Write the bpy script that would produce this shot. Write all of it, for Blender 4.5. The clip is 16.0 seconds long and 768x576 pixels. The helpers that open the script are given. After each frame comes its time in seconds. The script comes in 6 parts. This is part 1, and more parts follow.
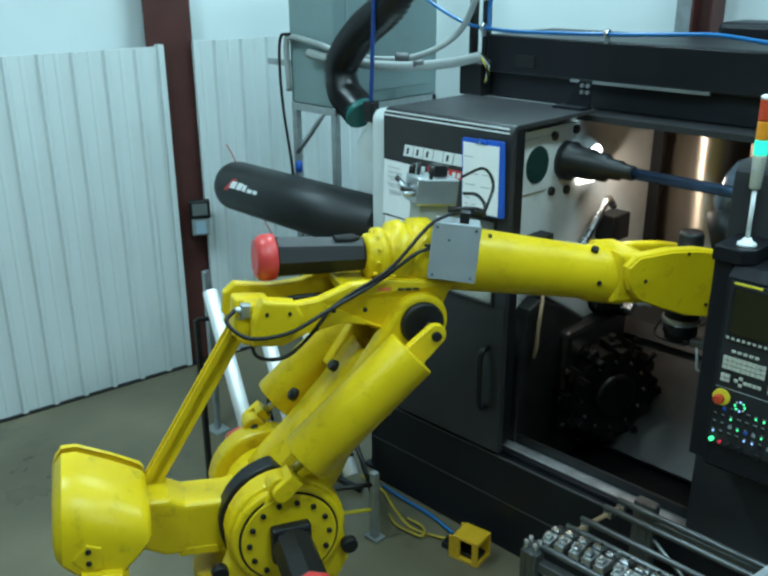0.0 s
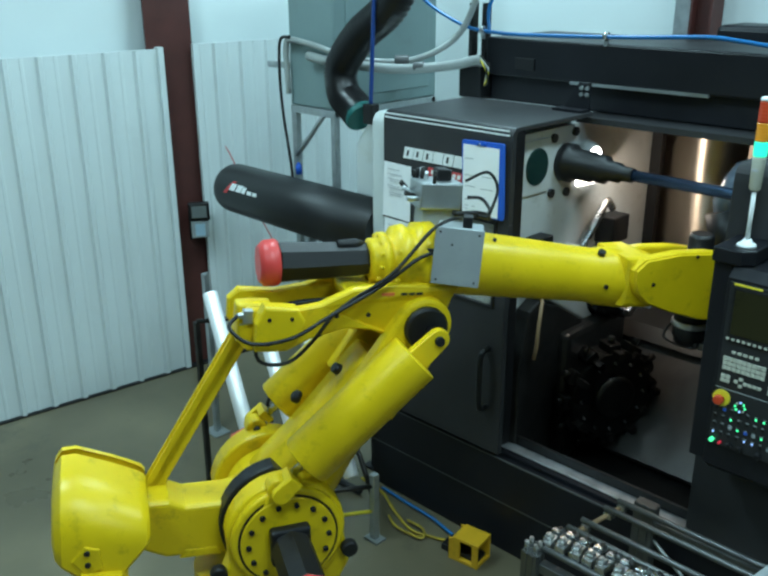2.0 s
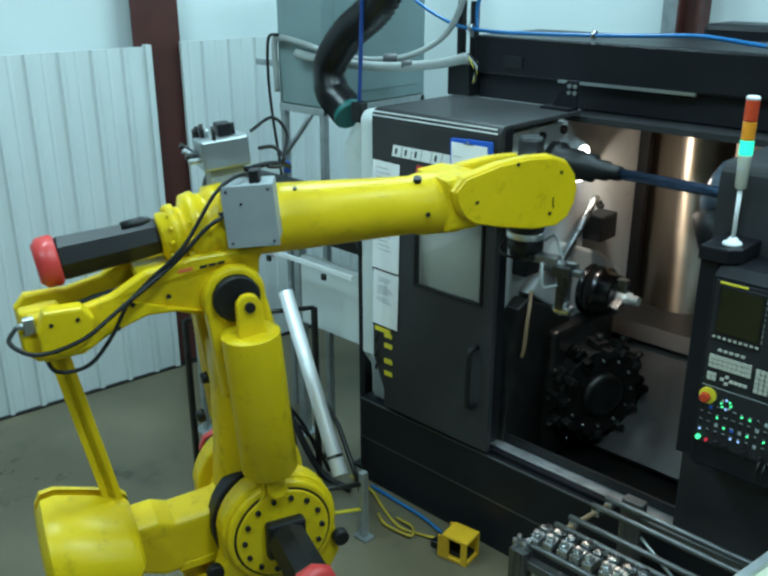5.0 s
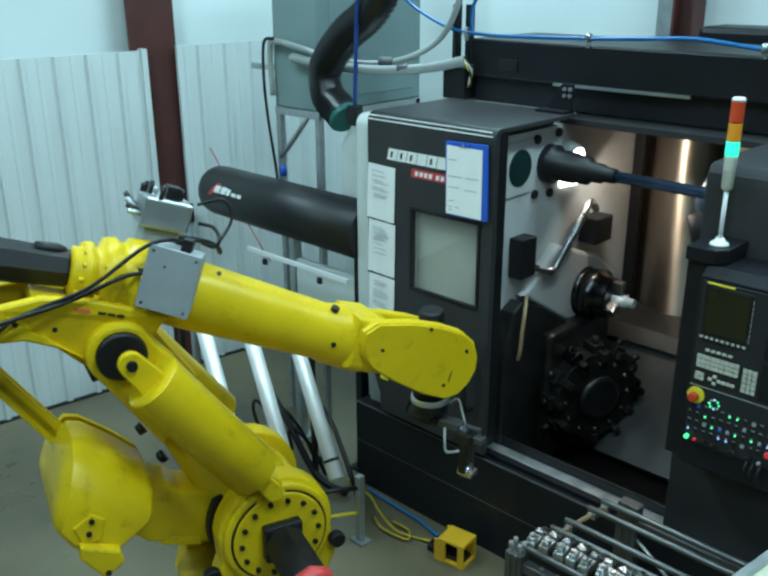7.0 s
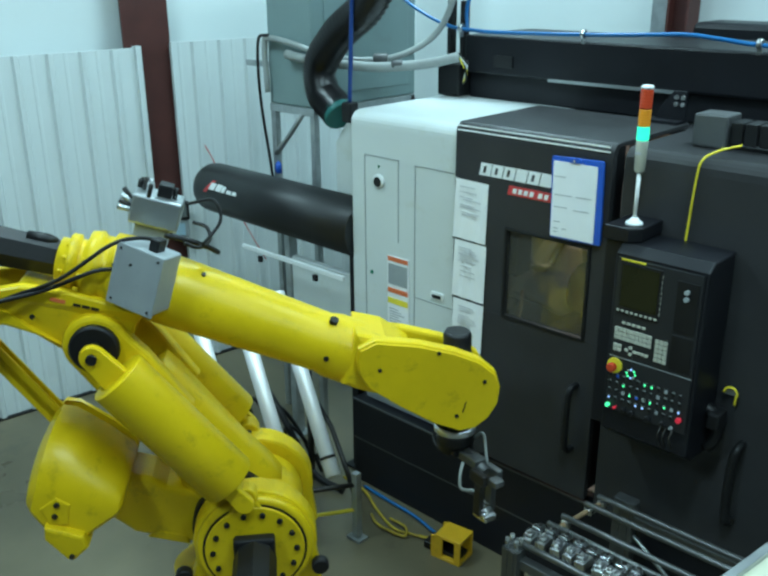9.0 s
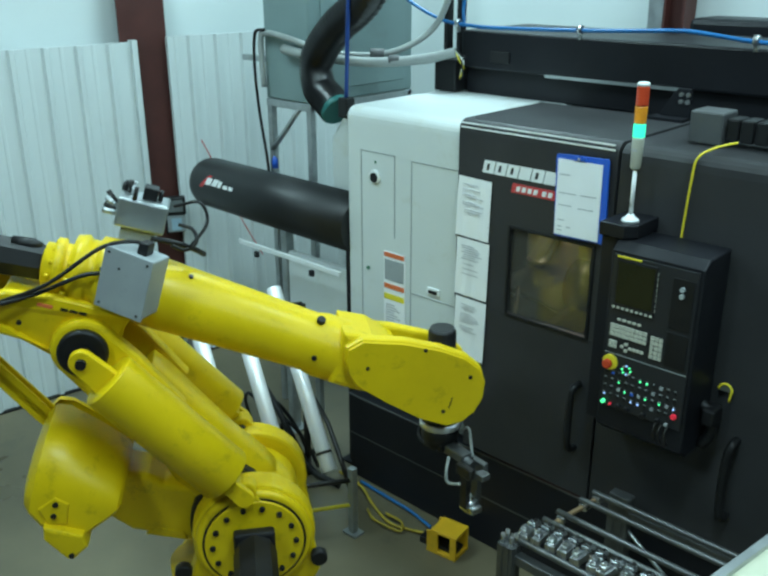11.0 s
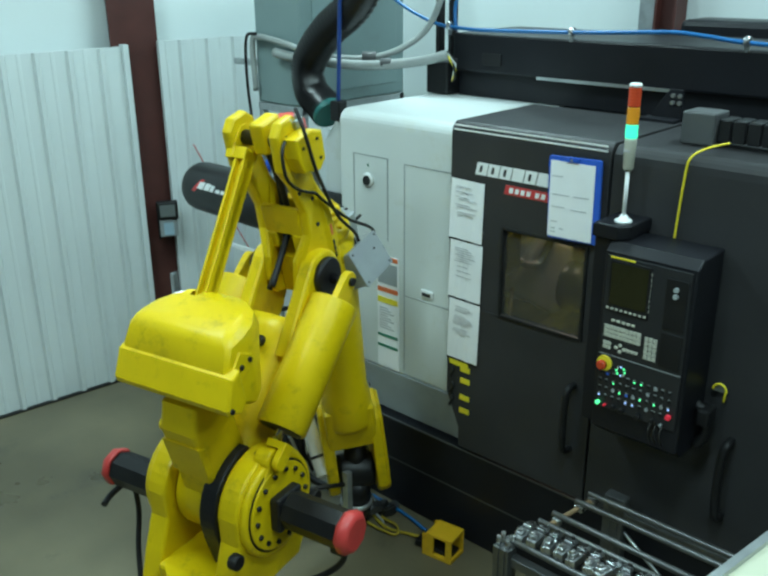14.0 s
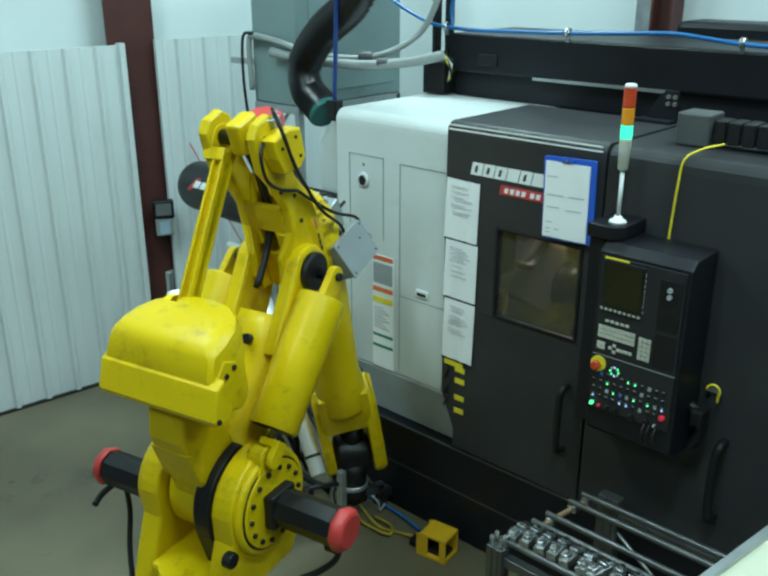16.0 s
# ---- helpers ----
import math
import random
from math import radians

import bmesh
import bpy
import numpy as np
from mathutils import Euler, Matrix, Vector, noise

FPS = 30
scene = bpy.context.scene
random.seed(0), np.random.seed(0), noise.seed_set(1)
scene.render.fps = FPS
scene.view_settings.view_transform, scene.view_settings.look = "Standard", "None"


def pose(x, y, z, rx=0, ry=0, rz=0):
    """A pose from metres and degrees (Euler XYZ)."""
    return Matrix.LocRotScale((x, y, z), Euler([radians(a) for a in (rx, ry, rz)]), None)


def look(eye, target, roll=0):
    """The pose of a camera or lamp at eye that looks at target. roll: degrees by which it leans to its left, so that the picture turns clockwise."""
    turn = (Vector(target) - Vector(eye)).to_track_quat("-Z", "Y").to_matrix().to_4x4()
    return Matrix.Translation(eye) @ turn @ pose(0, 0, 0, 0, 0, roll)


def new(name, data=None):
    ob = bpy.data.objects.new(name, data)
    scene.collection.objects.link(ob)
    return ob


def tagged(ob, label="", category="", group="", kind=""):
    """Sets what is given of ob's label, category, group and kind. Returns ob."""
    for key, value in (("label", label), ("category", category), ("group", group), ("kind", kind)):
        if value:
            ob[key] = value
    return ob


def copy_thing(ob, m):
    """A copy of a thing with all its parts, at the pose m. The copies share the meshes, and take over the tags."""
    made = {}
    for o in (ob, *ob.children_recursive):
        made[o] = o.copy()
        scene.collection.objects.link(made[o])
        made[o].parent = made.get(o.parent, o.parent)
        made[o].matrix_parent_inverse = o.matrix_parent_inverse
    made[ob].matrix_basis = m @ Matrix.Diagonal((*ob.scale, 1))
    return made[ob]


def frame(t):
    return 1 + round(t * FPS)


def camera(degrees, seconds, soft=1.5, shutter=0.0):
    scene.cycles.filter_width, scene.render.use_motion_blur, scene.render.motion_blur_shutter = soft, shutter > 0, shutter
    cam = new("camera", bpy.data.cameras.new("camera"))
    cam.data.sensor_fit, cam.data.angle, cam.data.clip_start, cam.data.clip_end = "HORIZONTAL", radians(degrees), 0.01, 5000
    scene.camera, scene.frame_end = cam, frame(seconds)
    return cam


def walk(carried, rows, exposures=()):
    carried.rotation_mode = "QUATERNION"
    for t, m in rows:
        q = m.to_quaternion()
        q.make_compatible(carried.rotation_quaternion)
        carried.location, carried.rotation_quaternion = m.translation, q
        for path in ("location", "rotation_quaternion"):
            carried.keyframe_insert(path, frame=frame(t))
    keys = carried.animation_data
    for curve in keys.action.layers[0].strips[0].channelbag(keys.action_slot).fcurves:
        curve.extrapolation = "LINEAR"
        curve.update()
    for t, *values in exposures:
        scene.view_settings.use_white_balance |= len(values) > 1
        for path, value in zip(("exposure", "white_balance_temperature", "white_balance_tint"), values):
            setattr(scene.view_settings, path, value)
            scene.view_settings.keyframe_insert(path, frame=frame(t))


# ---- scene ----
cam = camera(48.0, 16.0, soft=2.6, shutter=0.5)
PATH = [
    (0.0, pose(-0.009, -0.000, 2.803, 69.42, 0.28, 44.92)),
    (0.5, pose(-0.008, -0.015, 2.800, 69.55, 0.16, 44.97)),
    (1.0, pose(-0.010, -0.008, 2.799, 69.62, 0.21, 45.15)),
    (1.5, pose(-0.002, -0.011, 2.795, 69.60, 0.09, 44.65)),
    (2.0, pose(-0.012, -0.017, 2.798, 69.65, 0.22, 44.74)),
    (2.5, pose(-0.007, -0.004, 2.809, 69.49, 0.22, 44.68)),
    (3.0, pose(-0.007, -0.005, 2.810, 69.53, 0.23, 44.71)),
    (3.5, pose(-0.005, -0.007, 2.800, 69.57, 0.10, 44.40)),
    (4.0, pose(-0.003, -0.011, 2.800, 69.45, 0.02, 44.20)),
    (6.5, pose(-0.006, -0.002, 2.806, 69.56, 0.21, 44.08)),
    (7.0, pose(0.002, -0.002, 2.799, 69.73, 0.19, 43.94)),
    (7.5, pose(-0.001, -0.004, 2.801, 69.56, 0.20, 43.47)),
    (8.0, pose(0.004, -0.000, 2.795, 69.65, 0.02, 43.56)),
    (8.5, pose(-0.001, 0.001, 2.806, 69.49, 0.24, 43.46)),
    (9.0, pose(0.000, 0.000, 2.800, 69.50, 0.30, 43.60)),
    (11.5, pose(0.001, 0.005, 2.812, 69.02, 0.12, 43.39)),
    (12.0, pose(0.003, 0.008, 2.810, 69.14, 0.12, 43.29)),
    (12.5, pose(-0.001, 0.006, 2.808, 69.12, 0.12, 43.22)),
    (13.0, pose(0.005, 0.004, 2.805, 69.22, 0.12, 43.26)),
    (13.5, pose(0.005, 0.005, 2.807, 69.21, 0.18, 43.06)),
    (14.0, pose(-0.004, 0.004, 2.804, 69.33, 0.37, 42.85)),
    (14.5, pose(0.003, 0.006, 2.796, 69.40, 0.21, 42.93)),
    (15.0, pose(0.003, 0.009, 2.799, 69.21, 0.29, 42.87)),
    (15.5, pose(0.009, 0.011, 2.798, 69.38, 0.21, 42.86)),
    (16.0, pose(0.005, 0.010, 2.799, 69.38, 0.05, 42.78)),
]
walk(cam, PATH, exposures=[(0.0, 0.0, 6020, 10), (9.0, 0.0, 6060, 10), (11.5, 0.0, 6350, 10), (14.0, 0.0, 6500, 10), (16.0, 0.0, 6500, 10)])

# ---- light: cool white high-bay lamps under a closed roof, and the lamp inside the lathe ----
world = bpy.data.worlds.new("shop_air")
scene.world = world
world.use_nodes = True
world.node_tree.nodes["Background"].inputs[0].default_value = (0.75, 0.92, 0.95, 1)
world.node_tree.nodes["Background"].inputs[1].default_value = 0.005


def area_lamp(name, m, sx, sy, watts, colour):
    data = bpy.data.lights.new(name, "AREA")
    data.shape, data.size, data.size_y, data.energy, data.color = "RECTANGLE", sx, sy, watts, colour
    ob = new(name, data)
    ob.matrix_basis = m
    return ob


COOL = (0.675, 0.965, 1.0)
BAYS = [(-3.6, 1.2, 0), (-3.6, 3.9, 0), (-0.6, 1.2, 0), (-0.6, 3.9, 0), (2.4, 1.2, 0), (-1.8, -1.6, 0)]
for bx, by, turn in BAYS:
    area_lamp("bay_light", pose(bx, by, 4.62, 0, 0, turn), 0.35, 1.2, 69, COOL)
area_lamp("work_light", look((-2.12, 3.84, 1.93), (-1.65, 4.25, 1.35)), 0.10, 0.07, 4.6, (1.0, 0.84, 0.64))

# ---- materials ----
def shader(name, colour, rough=0.5, metal=0.0, vary=0.12, scale=6.0, bump=0.05, fine=60.0, dirt=None, dirt_amount=0.0, coat=0.0, spec=0.5):
    m = bpy.data.materials.new(name)
    m.use_nodes = True
    nt = m.node_tree
    b = nt.nodes["Principled BSDF"]
    tc = nt.nodes.new("ShaderNodeTexCoord")
    n1 = nt.nodes.new("ShaderNodeTexNoise")
    n1.inputs["Scale"].default_value, n1.inputs["Detail"].default_value = scale, 6
    n2 = nt.nodes.new("ShaderNodeTexNoise")
    n2.inputs["Scale"].default_value, n2.inputs["Detail"].default_value = fine, 4
    nt.links.new(tc.outputs["Object"], n1.inputs["Vector"])
    nt.links.new(tc.outputs["Object"], n2.inputs["Vector"])
    ramp = nt.nodes.new("ShaderNodeValToRGB")
    lo = [c * (1 - vary) for c in colour]
    hi = [min(1, c * (1 + vary)) for c in colour]
    ramp.color_ramp.elements[0].position, ramp.color_ramp.elements[1].position = 0.3, 0.7
    ramp.color_ramp.elements[0].color, ramp.color_ramp.elements[1].color = (*lo, 1), (*hi, 1)
    nt.links.new(n1.outputs["Fac"], ramp.inputs["Fac"])
    last = ramp.outputs["Color"]
    if dirt:
        n3 = nt.nodes.new("ShaderNodeTexNoise")
        n3.inputs["Scale"].default_value, n3.inputs["Detail"].default_value, n3.inputs["Roughness"].default_value = scale * 2.3, 9, 0.7
        nt.links.new(tc.outputs["Object"], n3.inputs["Vector"])
        r3 = nt.nodes.new("ShaderNodeValToRGB")
        r3.color_ramp.elements[0].position, r3.color_ramp.elements[1].position = 0.56, 0.74
        r3.color_ramp.elements[0].color, r3.color_ramp.elements[1].color = (0, 0, 0, 1), (dirt_amount, dirt_amount, dirt_amount, 1)
        nt.links.new(n3.outputs["Fac"], r3.inputs["Fac"])
        mix = nt.nodes.new("ShaderNodeMix")
        mix.data_type = "RGBA"
        mix.inputs[7].default_value = (*dirt, 1)
        nt.links.new(r3.outputs["Color"], mix.inputs[0])
        nt.links.new(last, mix.inputs[6])
        last = mix.outputs[2]
    nt.links.new(last, b.inputs["Base Color"])
    b.inputs["Metallic"].default_value = metal
    b.inputs["Coat Weight"].default_value = coat
    b.inputs["Coat Roughness"].default_value = 0.12
    b.inputs["Specular IOR Level"].default_value = spec
    rr = nt.nodes.new("ShaderNodeMapRange")
    rr.inputs[3].default_value, rr.inputs[4].default_value = max(0.03, rough - 0.1), min(1, rough + 0.1)
    nt.links.new(n1.outputs["Fac"], rr.inputs[0])
    nt.links.new(rr.outputs[0], b.inputs["Roughness"])
    bp = nt.nodes.new("ShaderNodeBump")
    bp.inputs["Strength"].default_value, bp.inputs["Distance"].default_value = bump, 0.004
    nt.links.new(n2.outputs["Fac"], bp.inputs["Height"])
    nt.links.new(bp.outputs[0], b.inputs["Normal"])
    return m


def glow(name, colour, strength):
    m = bpy.data.materials.new(name)
    m.use_nodes = True
    b = m.node_tree.nodes["Principled BSDF"]
    b.inputs["Base Color"].default_value = (*[c * 0.6 for c in colour], 1)
    b.inputs["Emission Color"].default_value = (*colour, 1)
    b.inputs["Emission Strength"].default_value = strength
    return m


def clear(name, colour, rough=0.05, amount=1.0):
    m = bpy.data.materials.new(name)
    m.use_nodes = True
    b = m.node_tree.nodes["Principled BSDF"]
    b.inputs["Base Color"].default_value = (*colour, 1)
    b.inputs["Roughness"].default_value = rough
    b.inputs["Transmission Weight"].default_value = amount
    b.inputs["IOR"].default_value = 1.65
    return m


YELLOW = shader("robot_yellow_enamel", (0.735, 0.512, 0.003), 0.36, 0, 0.08, 4.5, 0.06, 45, (0.16, 0.10, 0.012), 0.5, coat=0.0, spec=0.34)
YELLOW_SIGN = shader("safety_yellow", (0.80, 0.66, 0.03), 0.5, 0, 0.06, 12)
BLACK = shader("motor_black", (0.008, 0.008, 0.009), 0.45, 0, 0.25, 8, 0.1, spec=0.4)
RUBBER = shader("black_rubber", (0.009, 0.009, 0.0095), 0.5, 0, 0.3, 14, 0.2, spec=0.35)
RED = shader("red_plastic_cap", (0.62, 0.055, 0.05), 0.38, 0, 0.1, 8)
GREY_BOX = shader("grey_enamel_box", (0.30, 0.33, 0.34), 0.42, 0, 0.08, 6, 0.05, 60, (0.12, 0.12, 0.12), 0.3)
STEEL = shader("machined_steel", (0.55, 0.56, 0.57), 0.28, 1.0, 0.12, 14, 0.08)
DARK_STEEL = shader("oily_dark_steel", (0.040, 0.038, 0.036), 0.38, 0.7, 0.35, 11, 0.15)
BRUSHED = shader("oily_stainless_sheet", (0.46, 0.40, 0.33), 0.40, 1.0, 0.12, 3, 0.015, 60)
BRUSHED.node_tree.nodes["Principled BSDF"].inputs["Anisotropic"].default_value = 0.95
grain = BRUSHED.node_tree.nodes.new("ShaderNodeTangent")
grain.direction_type, grain.axis = "RADIAL", "Z"
BRUSHED.node_tree.links.new(grain.outputs[0], BRUSHED.node_tree.nodes["Principled BSDF"].inputs["Tangent"])
BRUSHED.node_tree.nodes["Principled BSDF"].inputs["Anisotropic Rotation"].default_value = 0.25
TUBE = shader("polished_aluminium_tube", (0.95, 0.96, 0.98), 0.42, 0.45, 0.05, 9, 0.03)
ALLOY = shader("extruded_aluminium", (0.50, 0.53, 0.54), 0.38, 0.9, 0.1, 9, 0.05)
CHARCOAL = shader("lathe_charcoal_enamel", (0.034, 0.034, 0.036), 0.42, 0, 0.16, 3.0, 0.10, 160, (0.050, 0.047, 0.042), 0.35, spec=0.28)
BASE_BLACK = shader("lathe_base_black", (0.0085, 0.009, 0.012), 0.42, 0, 0.2, 3.0, 0.08, 120, (0.022, 0.021, 0.02), 0.4, spec=0.3)
LATHE_WHITE = shader("lathe_light_grey_enamel", (0.62, 0.66, 0.65), 0.40, 0, 0.04, 2.0, 0.06, 160, (0.44, 0.42, 0.30), 0.40)
LATHE_GREY = shader("lathe_inner_grey", (0.47, 0.48, 0.475), 0.34, 0, 0.08, 4.0, 0.06, 60, (0.18, 0.165, 0.14), 0.4)
CHUCK = shader("polished_dark_chuck", (0.075, 0.075, 0.078), 0.24, 1.0, 0.2, 12, 0.05)
LINER = shader("white_steel_liner", (0.65, 0.70, 0.70), 0.36, 0, 0.03, 1.4, 0.03, 40, (0.48, 0.50, 0.48), 0.20)
VINYL = shader("white_vinyl_insulation", (0.66, 0.72, 0.72), 0.5, 0, 0.04, 1.1, 0.30, 9)
OXIDE = shader("red_oxide_primer", (0.075, 0.022, 0.018), 0.50, 0, 0.2, 5, 0.1)
CONCRETE = shader("sealed_concrete", (0.150, 0.128, 0.078), 0.30, 0, 0.42, 0.9, 0.05, 50, (0.05, 0.047, 0.036), 0.75)
CREAM = shader("cream_enamel", (0.62, 0.62, 0.47), 0.45, 0, 0.05, 4)
PAPER = shader("white_paper", (0.84, 0.85, 0.86), 0.7, 0, 0.03, 8)
INK = shader("grey_print", (0.44, 0.45, 0.47), 0.7, 0, 0.1, 8)
WHITE = shader("white_lettering", (0.80, 0.82, 0.82), 0.5, 0, 0.03, 8)
RED_SIGN = shader("red_badge", (0.55, 0.05, 0.05), 0.5, 0, 0.08, 8)
ORANGE_SIGN = shader("orange_band", (0.70, 0.16, 0.05), 0.5, 0, 0.08, 8)
GREEN_SIGN = shader("green_band", (0.03, 0.20, 0.12), 0.5, 0, 0.08, 8)
BLUE = shader("blue_plastic", (0.02, 0.10, 0.52), 0.45, 0, 0.08, 8)
BLUE_HOSE = shader("blue_air_hose", (0.010, 0.130, 0.36), 0.35, 0, 0.08, 12)
PORT = shader("dark_port_glass", (0.010, 0.030, 0.027), 0.2, 0, 0.2, 8)
TEAL = shader("teal_plastic_collar", (0.02, 0.14, 0.13), 0.45, 0, 0.08, 8)
CABINET = shader("grey_control_cabinet", (0.205, 0.285, 0.285), 0.46, 0, 0.06, 2.4, 0.04, 60, (0.16, 0.17, 0.16), 0.3)
CONDUIT = shader("grey_conduit", (0.31, 0.335, 0.325), 0.38, 0, 0.1, 10)
GALV = shader("galvanised_steel", (0.42, 0.45, 0.46), 0.45, 0.7, 0.15, 18)
SILL = shader("worn_bright_sill", (0.62, 0.63, 0.65), 0.34, 0.8, 0.35, 9, 0.1)
BLACK_PIT = shader("black_oily_pit", (0.004, 0.004, 0.004), 0.7, 0, 0.5, 14, 0.3, spec=0.1)
# for the unseen walls, dark so that the lathe doors reflect less
FAR_WALL = shader("unseen_dark_wall", (0.16, 0.17, 0.17), 0.6, 0, 0.1, 1.5, 0.1)
PANEL = shader("pendant_face", (0.018, 0.019, 0.022), 0.36, 0, 0.1, 8)
OLD_YELLOW = shader("grimy_yellow_sheath", (0.40, 0.29, 0.02), 0.5, 0, 0.3, 12, 0.1, 40, (0.08, 0.06, 0.02), 0.6)
WAY_STEEL = shader("oil_stained_way_steel", (0.042, 0.039, 0.037), 0.40, 0.35, 0.3, 5, 0.08, 70, (0.05, 0.04, 0.03), 0.5)
PEDAL = shader("pedal_orange_yellow", (0.66, 0.38, 0.012), 0.45, 0, 0.1, 12, 0.05, 40, (0.10, 0.07, 0.02), 0.4)
NAVY_HOSE = shader("navy_air_hose", (0.012, 0.045, 0.20), 0.4, 0, 0.1, 12)
KEY = shader("pale_keys", (0.50, 0.50, 0.42), 0.5, 0, 0.08, 20)
SCREEN = shader("dark_screen", (0.020, 0.019, 0.007), 0.12, 0, 0.1, 4)
TAN = shader("tan_bare_wire", (0.30, 0.20, 0.11), 0.5, 0, 0.1, 14)
GLASS = clear("oily_olive_glass", (0.52, 0.50, 0.44), 0.04, 0.95)
DUCT = shader("glossy_black_duct", (0.009, 0.009, 0.010), 0.32, 0, 0.2, 14, 0.1)
RAIL = shader("dull_rail_steel", (0.15, 0.155, 0.155), 0.40, 0.8, 0.15, 12, 0.08)
DARK_GREY = shader("dark_grey_enamel", (0.075, 0.078, 0.08), 0.45, 0, 0.1, 8)
LAMP_RED = shader("red_lens", (0.55, 0.06, 0.02), 0.2, 0, 0.05, 8)
LAMP_AMBER = shader("amber_lens", (0.80, 0.30, 0.02), 0.2, 0, 0.05, 8)
LAMP_GREEN = glow("lit_green_lens", (0.06, 0.90, 0.55), 1.0)
LED_GREEN = glow("green_led", (0.1, 1.0, 0.35), 1.3)
LED_BLUE = glow("blue_led", (0.35, 0.55, 1.0), 1.0)
LED_RED = glow("red_led", (0.8, 0.03, 0.06), 0.35)
# glow of the work lamp's lens, and of its glint on the headstock wall
LAMP_AND_GLINT = glow("lit_lens_and_glint", (1.0, 0.93, 0.80), 9.0)
BAY_GLOW = glow("bay_lamp_lens", (0.85, 1.0, 0.98), 6.0)


# ---- shaping ----
def box(bm, x0, y0, z0, x1, y1, z1, bevel=0.0, m=None):
    vs = [bm.verts.new((x, y, z)) for x in (x0, x1) for y in (y0, y1) for z in (z0, z1)]
    fs = [bm.faces.new([vs[i] for i in f]) for f in ((0, 1, 3, 2), (4, 6, 7, 5), (0, 4, 5, 1), (2, 3, 7, 6), (0, 2, 6, 4), (1, 5, 7, 3))]
    if bevel > 0:
        es = list({e for f in fs for e in f.edges})
        out = bmesh.ops.bevel(bm, geom=es, offset=bevel, segments=2, affect="EDGES", profile=0.5)
        vs = list({v for f in out["faces"] for v in f.verts} | {v for v in vs if v.is_valid})
    if m is not None:
        bmesh.ops.transform(bm, matrix=m, verts=vs)
    return vs


def rings(bm, loops, cap=True):
    """Skins a row of vertex loops of equal length."""
    made = [[bm.verts.new(p) for p in lp] for lp in loops]
    n = len(made[0])
    for a, b in zip(made, made[1:]):
        for i in range(n):
            f = bm.faces.new((a[i], a[(i + 1) % n], b[(i + 1) % n], b[i]))
            f.smooth = True
    if cap:
        bm.faces.new(list(reversed(made[0])))
        bm.faces.new(made[-1])
    return made


def lathe_turn(bm, p0, p1, profile, seg=28):
    """A turned body between p0 and p1. profile: (share of the way, radius)."""
    p0, p1 = Vector(p0), Vector(p1)
    d = (p1 - p0).normalized()
    u = d.orthogonal().normalized()
    w = d.cross(u)
    loops = []
    for s, r in profile:
        c = p0.lerp(p1, s)
        loops.append([c + (u * math.cos(2 * math.pi * i / seg) + w * math.sin(2 * math.pi * i / seg)) * max(r, 0.0004) for i in range(seg)])
    rings(bm, loops)


def cyl(bm, p0, p1, r, r2=None, seg=24, edge=0.0):
    r2 = r if r2 is None else r2
    length = (Vector(p1) - Vector(p0)).length
    if edge:
        e = min(0.45, edge / length)
        lathe_turn(bm, p0, p1, [(0, r - edge), (e * 0.3, r - edge * 0.3), (e, r), (1 - e, r2), (1 - e * 0.3, r2 - edge * 0.3), (1, r2 - edge)], seg)
    else:
        lathe_turn(bm, p0, p1, [(0, r), (1, r2)], seg)


def prism(bm, outline, lo, hi, plane="xz", bevel=0.0, seg=2):
    """Extrudes a flat outline: plane xz along y, yz along x, xy along z."""
    def at(a, b, h):
        return {"xz": (a, h, b), "yz": (h, a, b), "xy": (a, b, h)}[plane]
    n = len(outline)
    lo_v = [bm.verts.new(at(a, b, lo)) for a, b in outline]
    hi_v = [bm.verts.new(at(a, b, hi)) for a, b in outline]
    fs = [bm.faces.new(lo_v), bm.faces.new(list(reversed(hi_v)))]
    for i in range(n):
        fs.append(bm.faces.new((lo_v[i], hi_v[i], hi_v[(i + 1) % n], lo_v[(i + 1) % n])))
    bmesh.ops.recalc_face_normals(bm, faces=fs)
    if bevel:
        es = list({e for f in fs[:2] for e in f.edges})
        bmesh.ops.bevel(bm, geom=es, offset=bevel, segments=seg, affect="EDGES", profile=0.5)


def crisp(bm, degrees):
    """Smooth faces, with hard edges where the surface breaks by more than the angle."""
    bmesh.ops.recalc_face_normals(bm, faces=bm.faces[:])
    for f in bm.faces:
        f.smooth = True
    for e in bm.edges:
        e.smooth = len(e.link_faces) == 2 and e.calc_face_angle() < radians(degrees)


def curve_points(points, steps=8):
    pts = [Vector(p) for p in points]
    ext = [pts[0] * 2 - pts[1]] + pts + [pts[-1] * 2 - pts[-2]]
    out = []
    for i in range(1, len(ext) - 2):
        a, b, c, d = ext[i - 1:i + 3]
        for k in range(steps):
            t = k / steps
            out.append(0.5 * ((2 * b) + (c - a) * t + (2 * a - 5 * b + 4 * c - d) * t * t + (3 * b - 3 * c + d - a) * t ** 3))
    out.append(pts[-1])
    return out


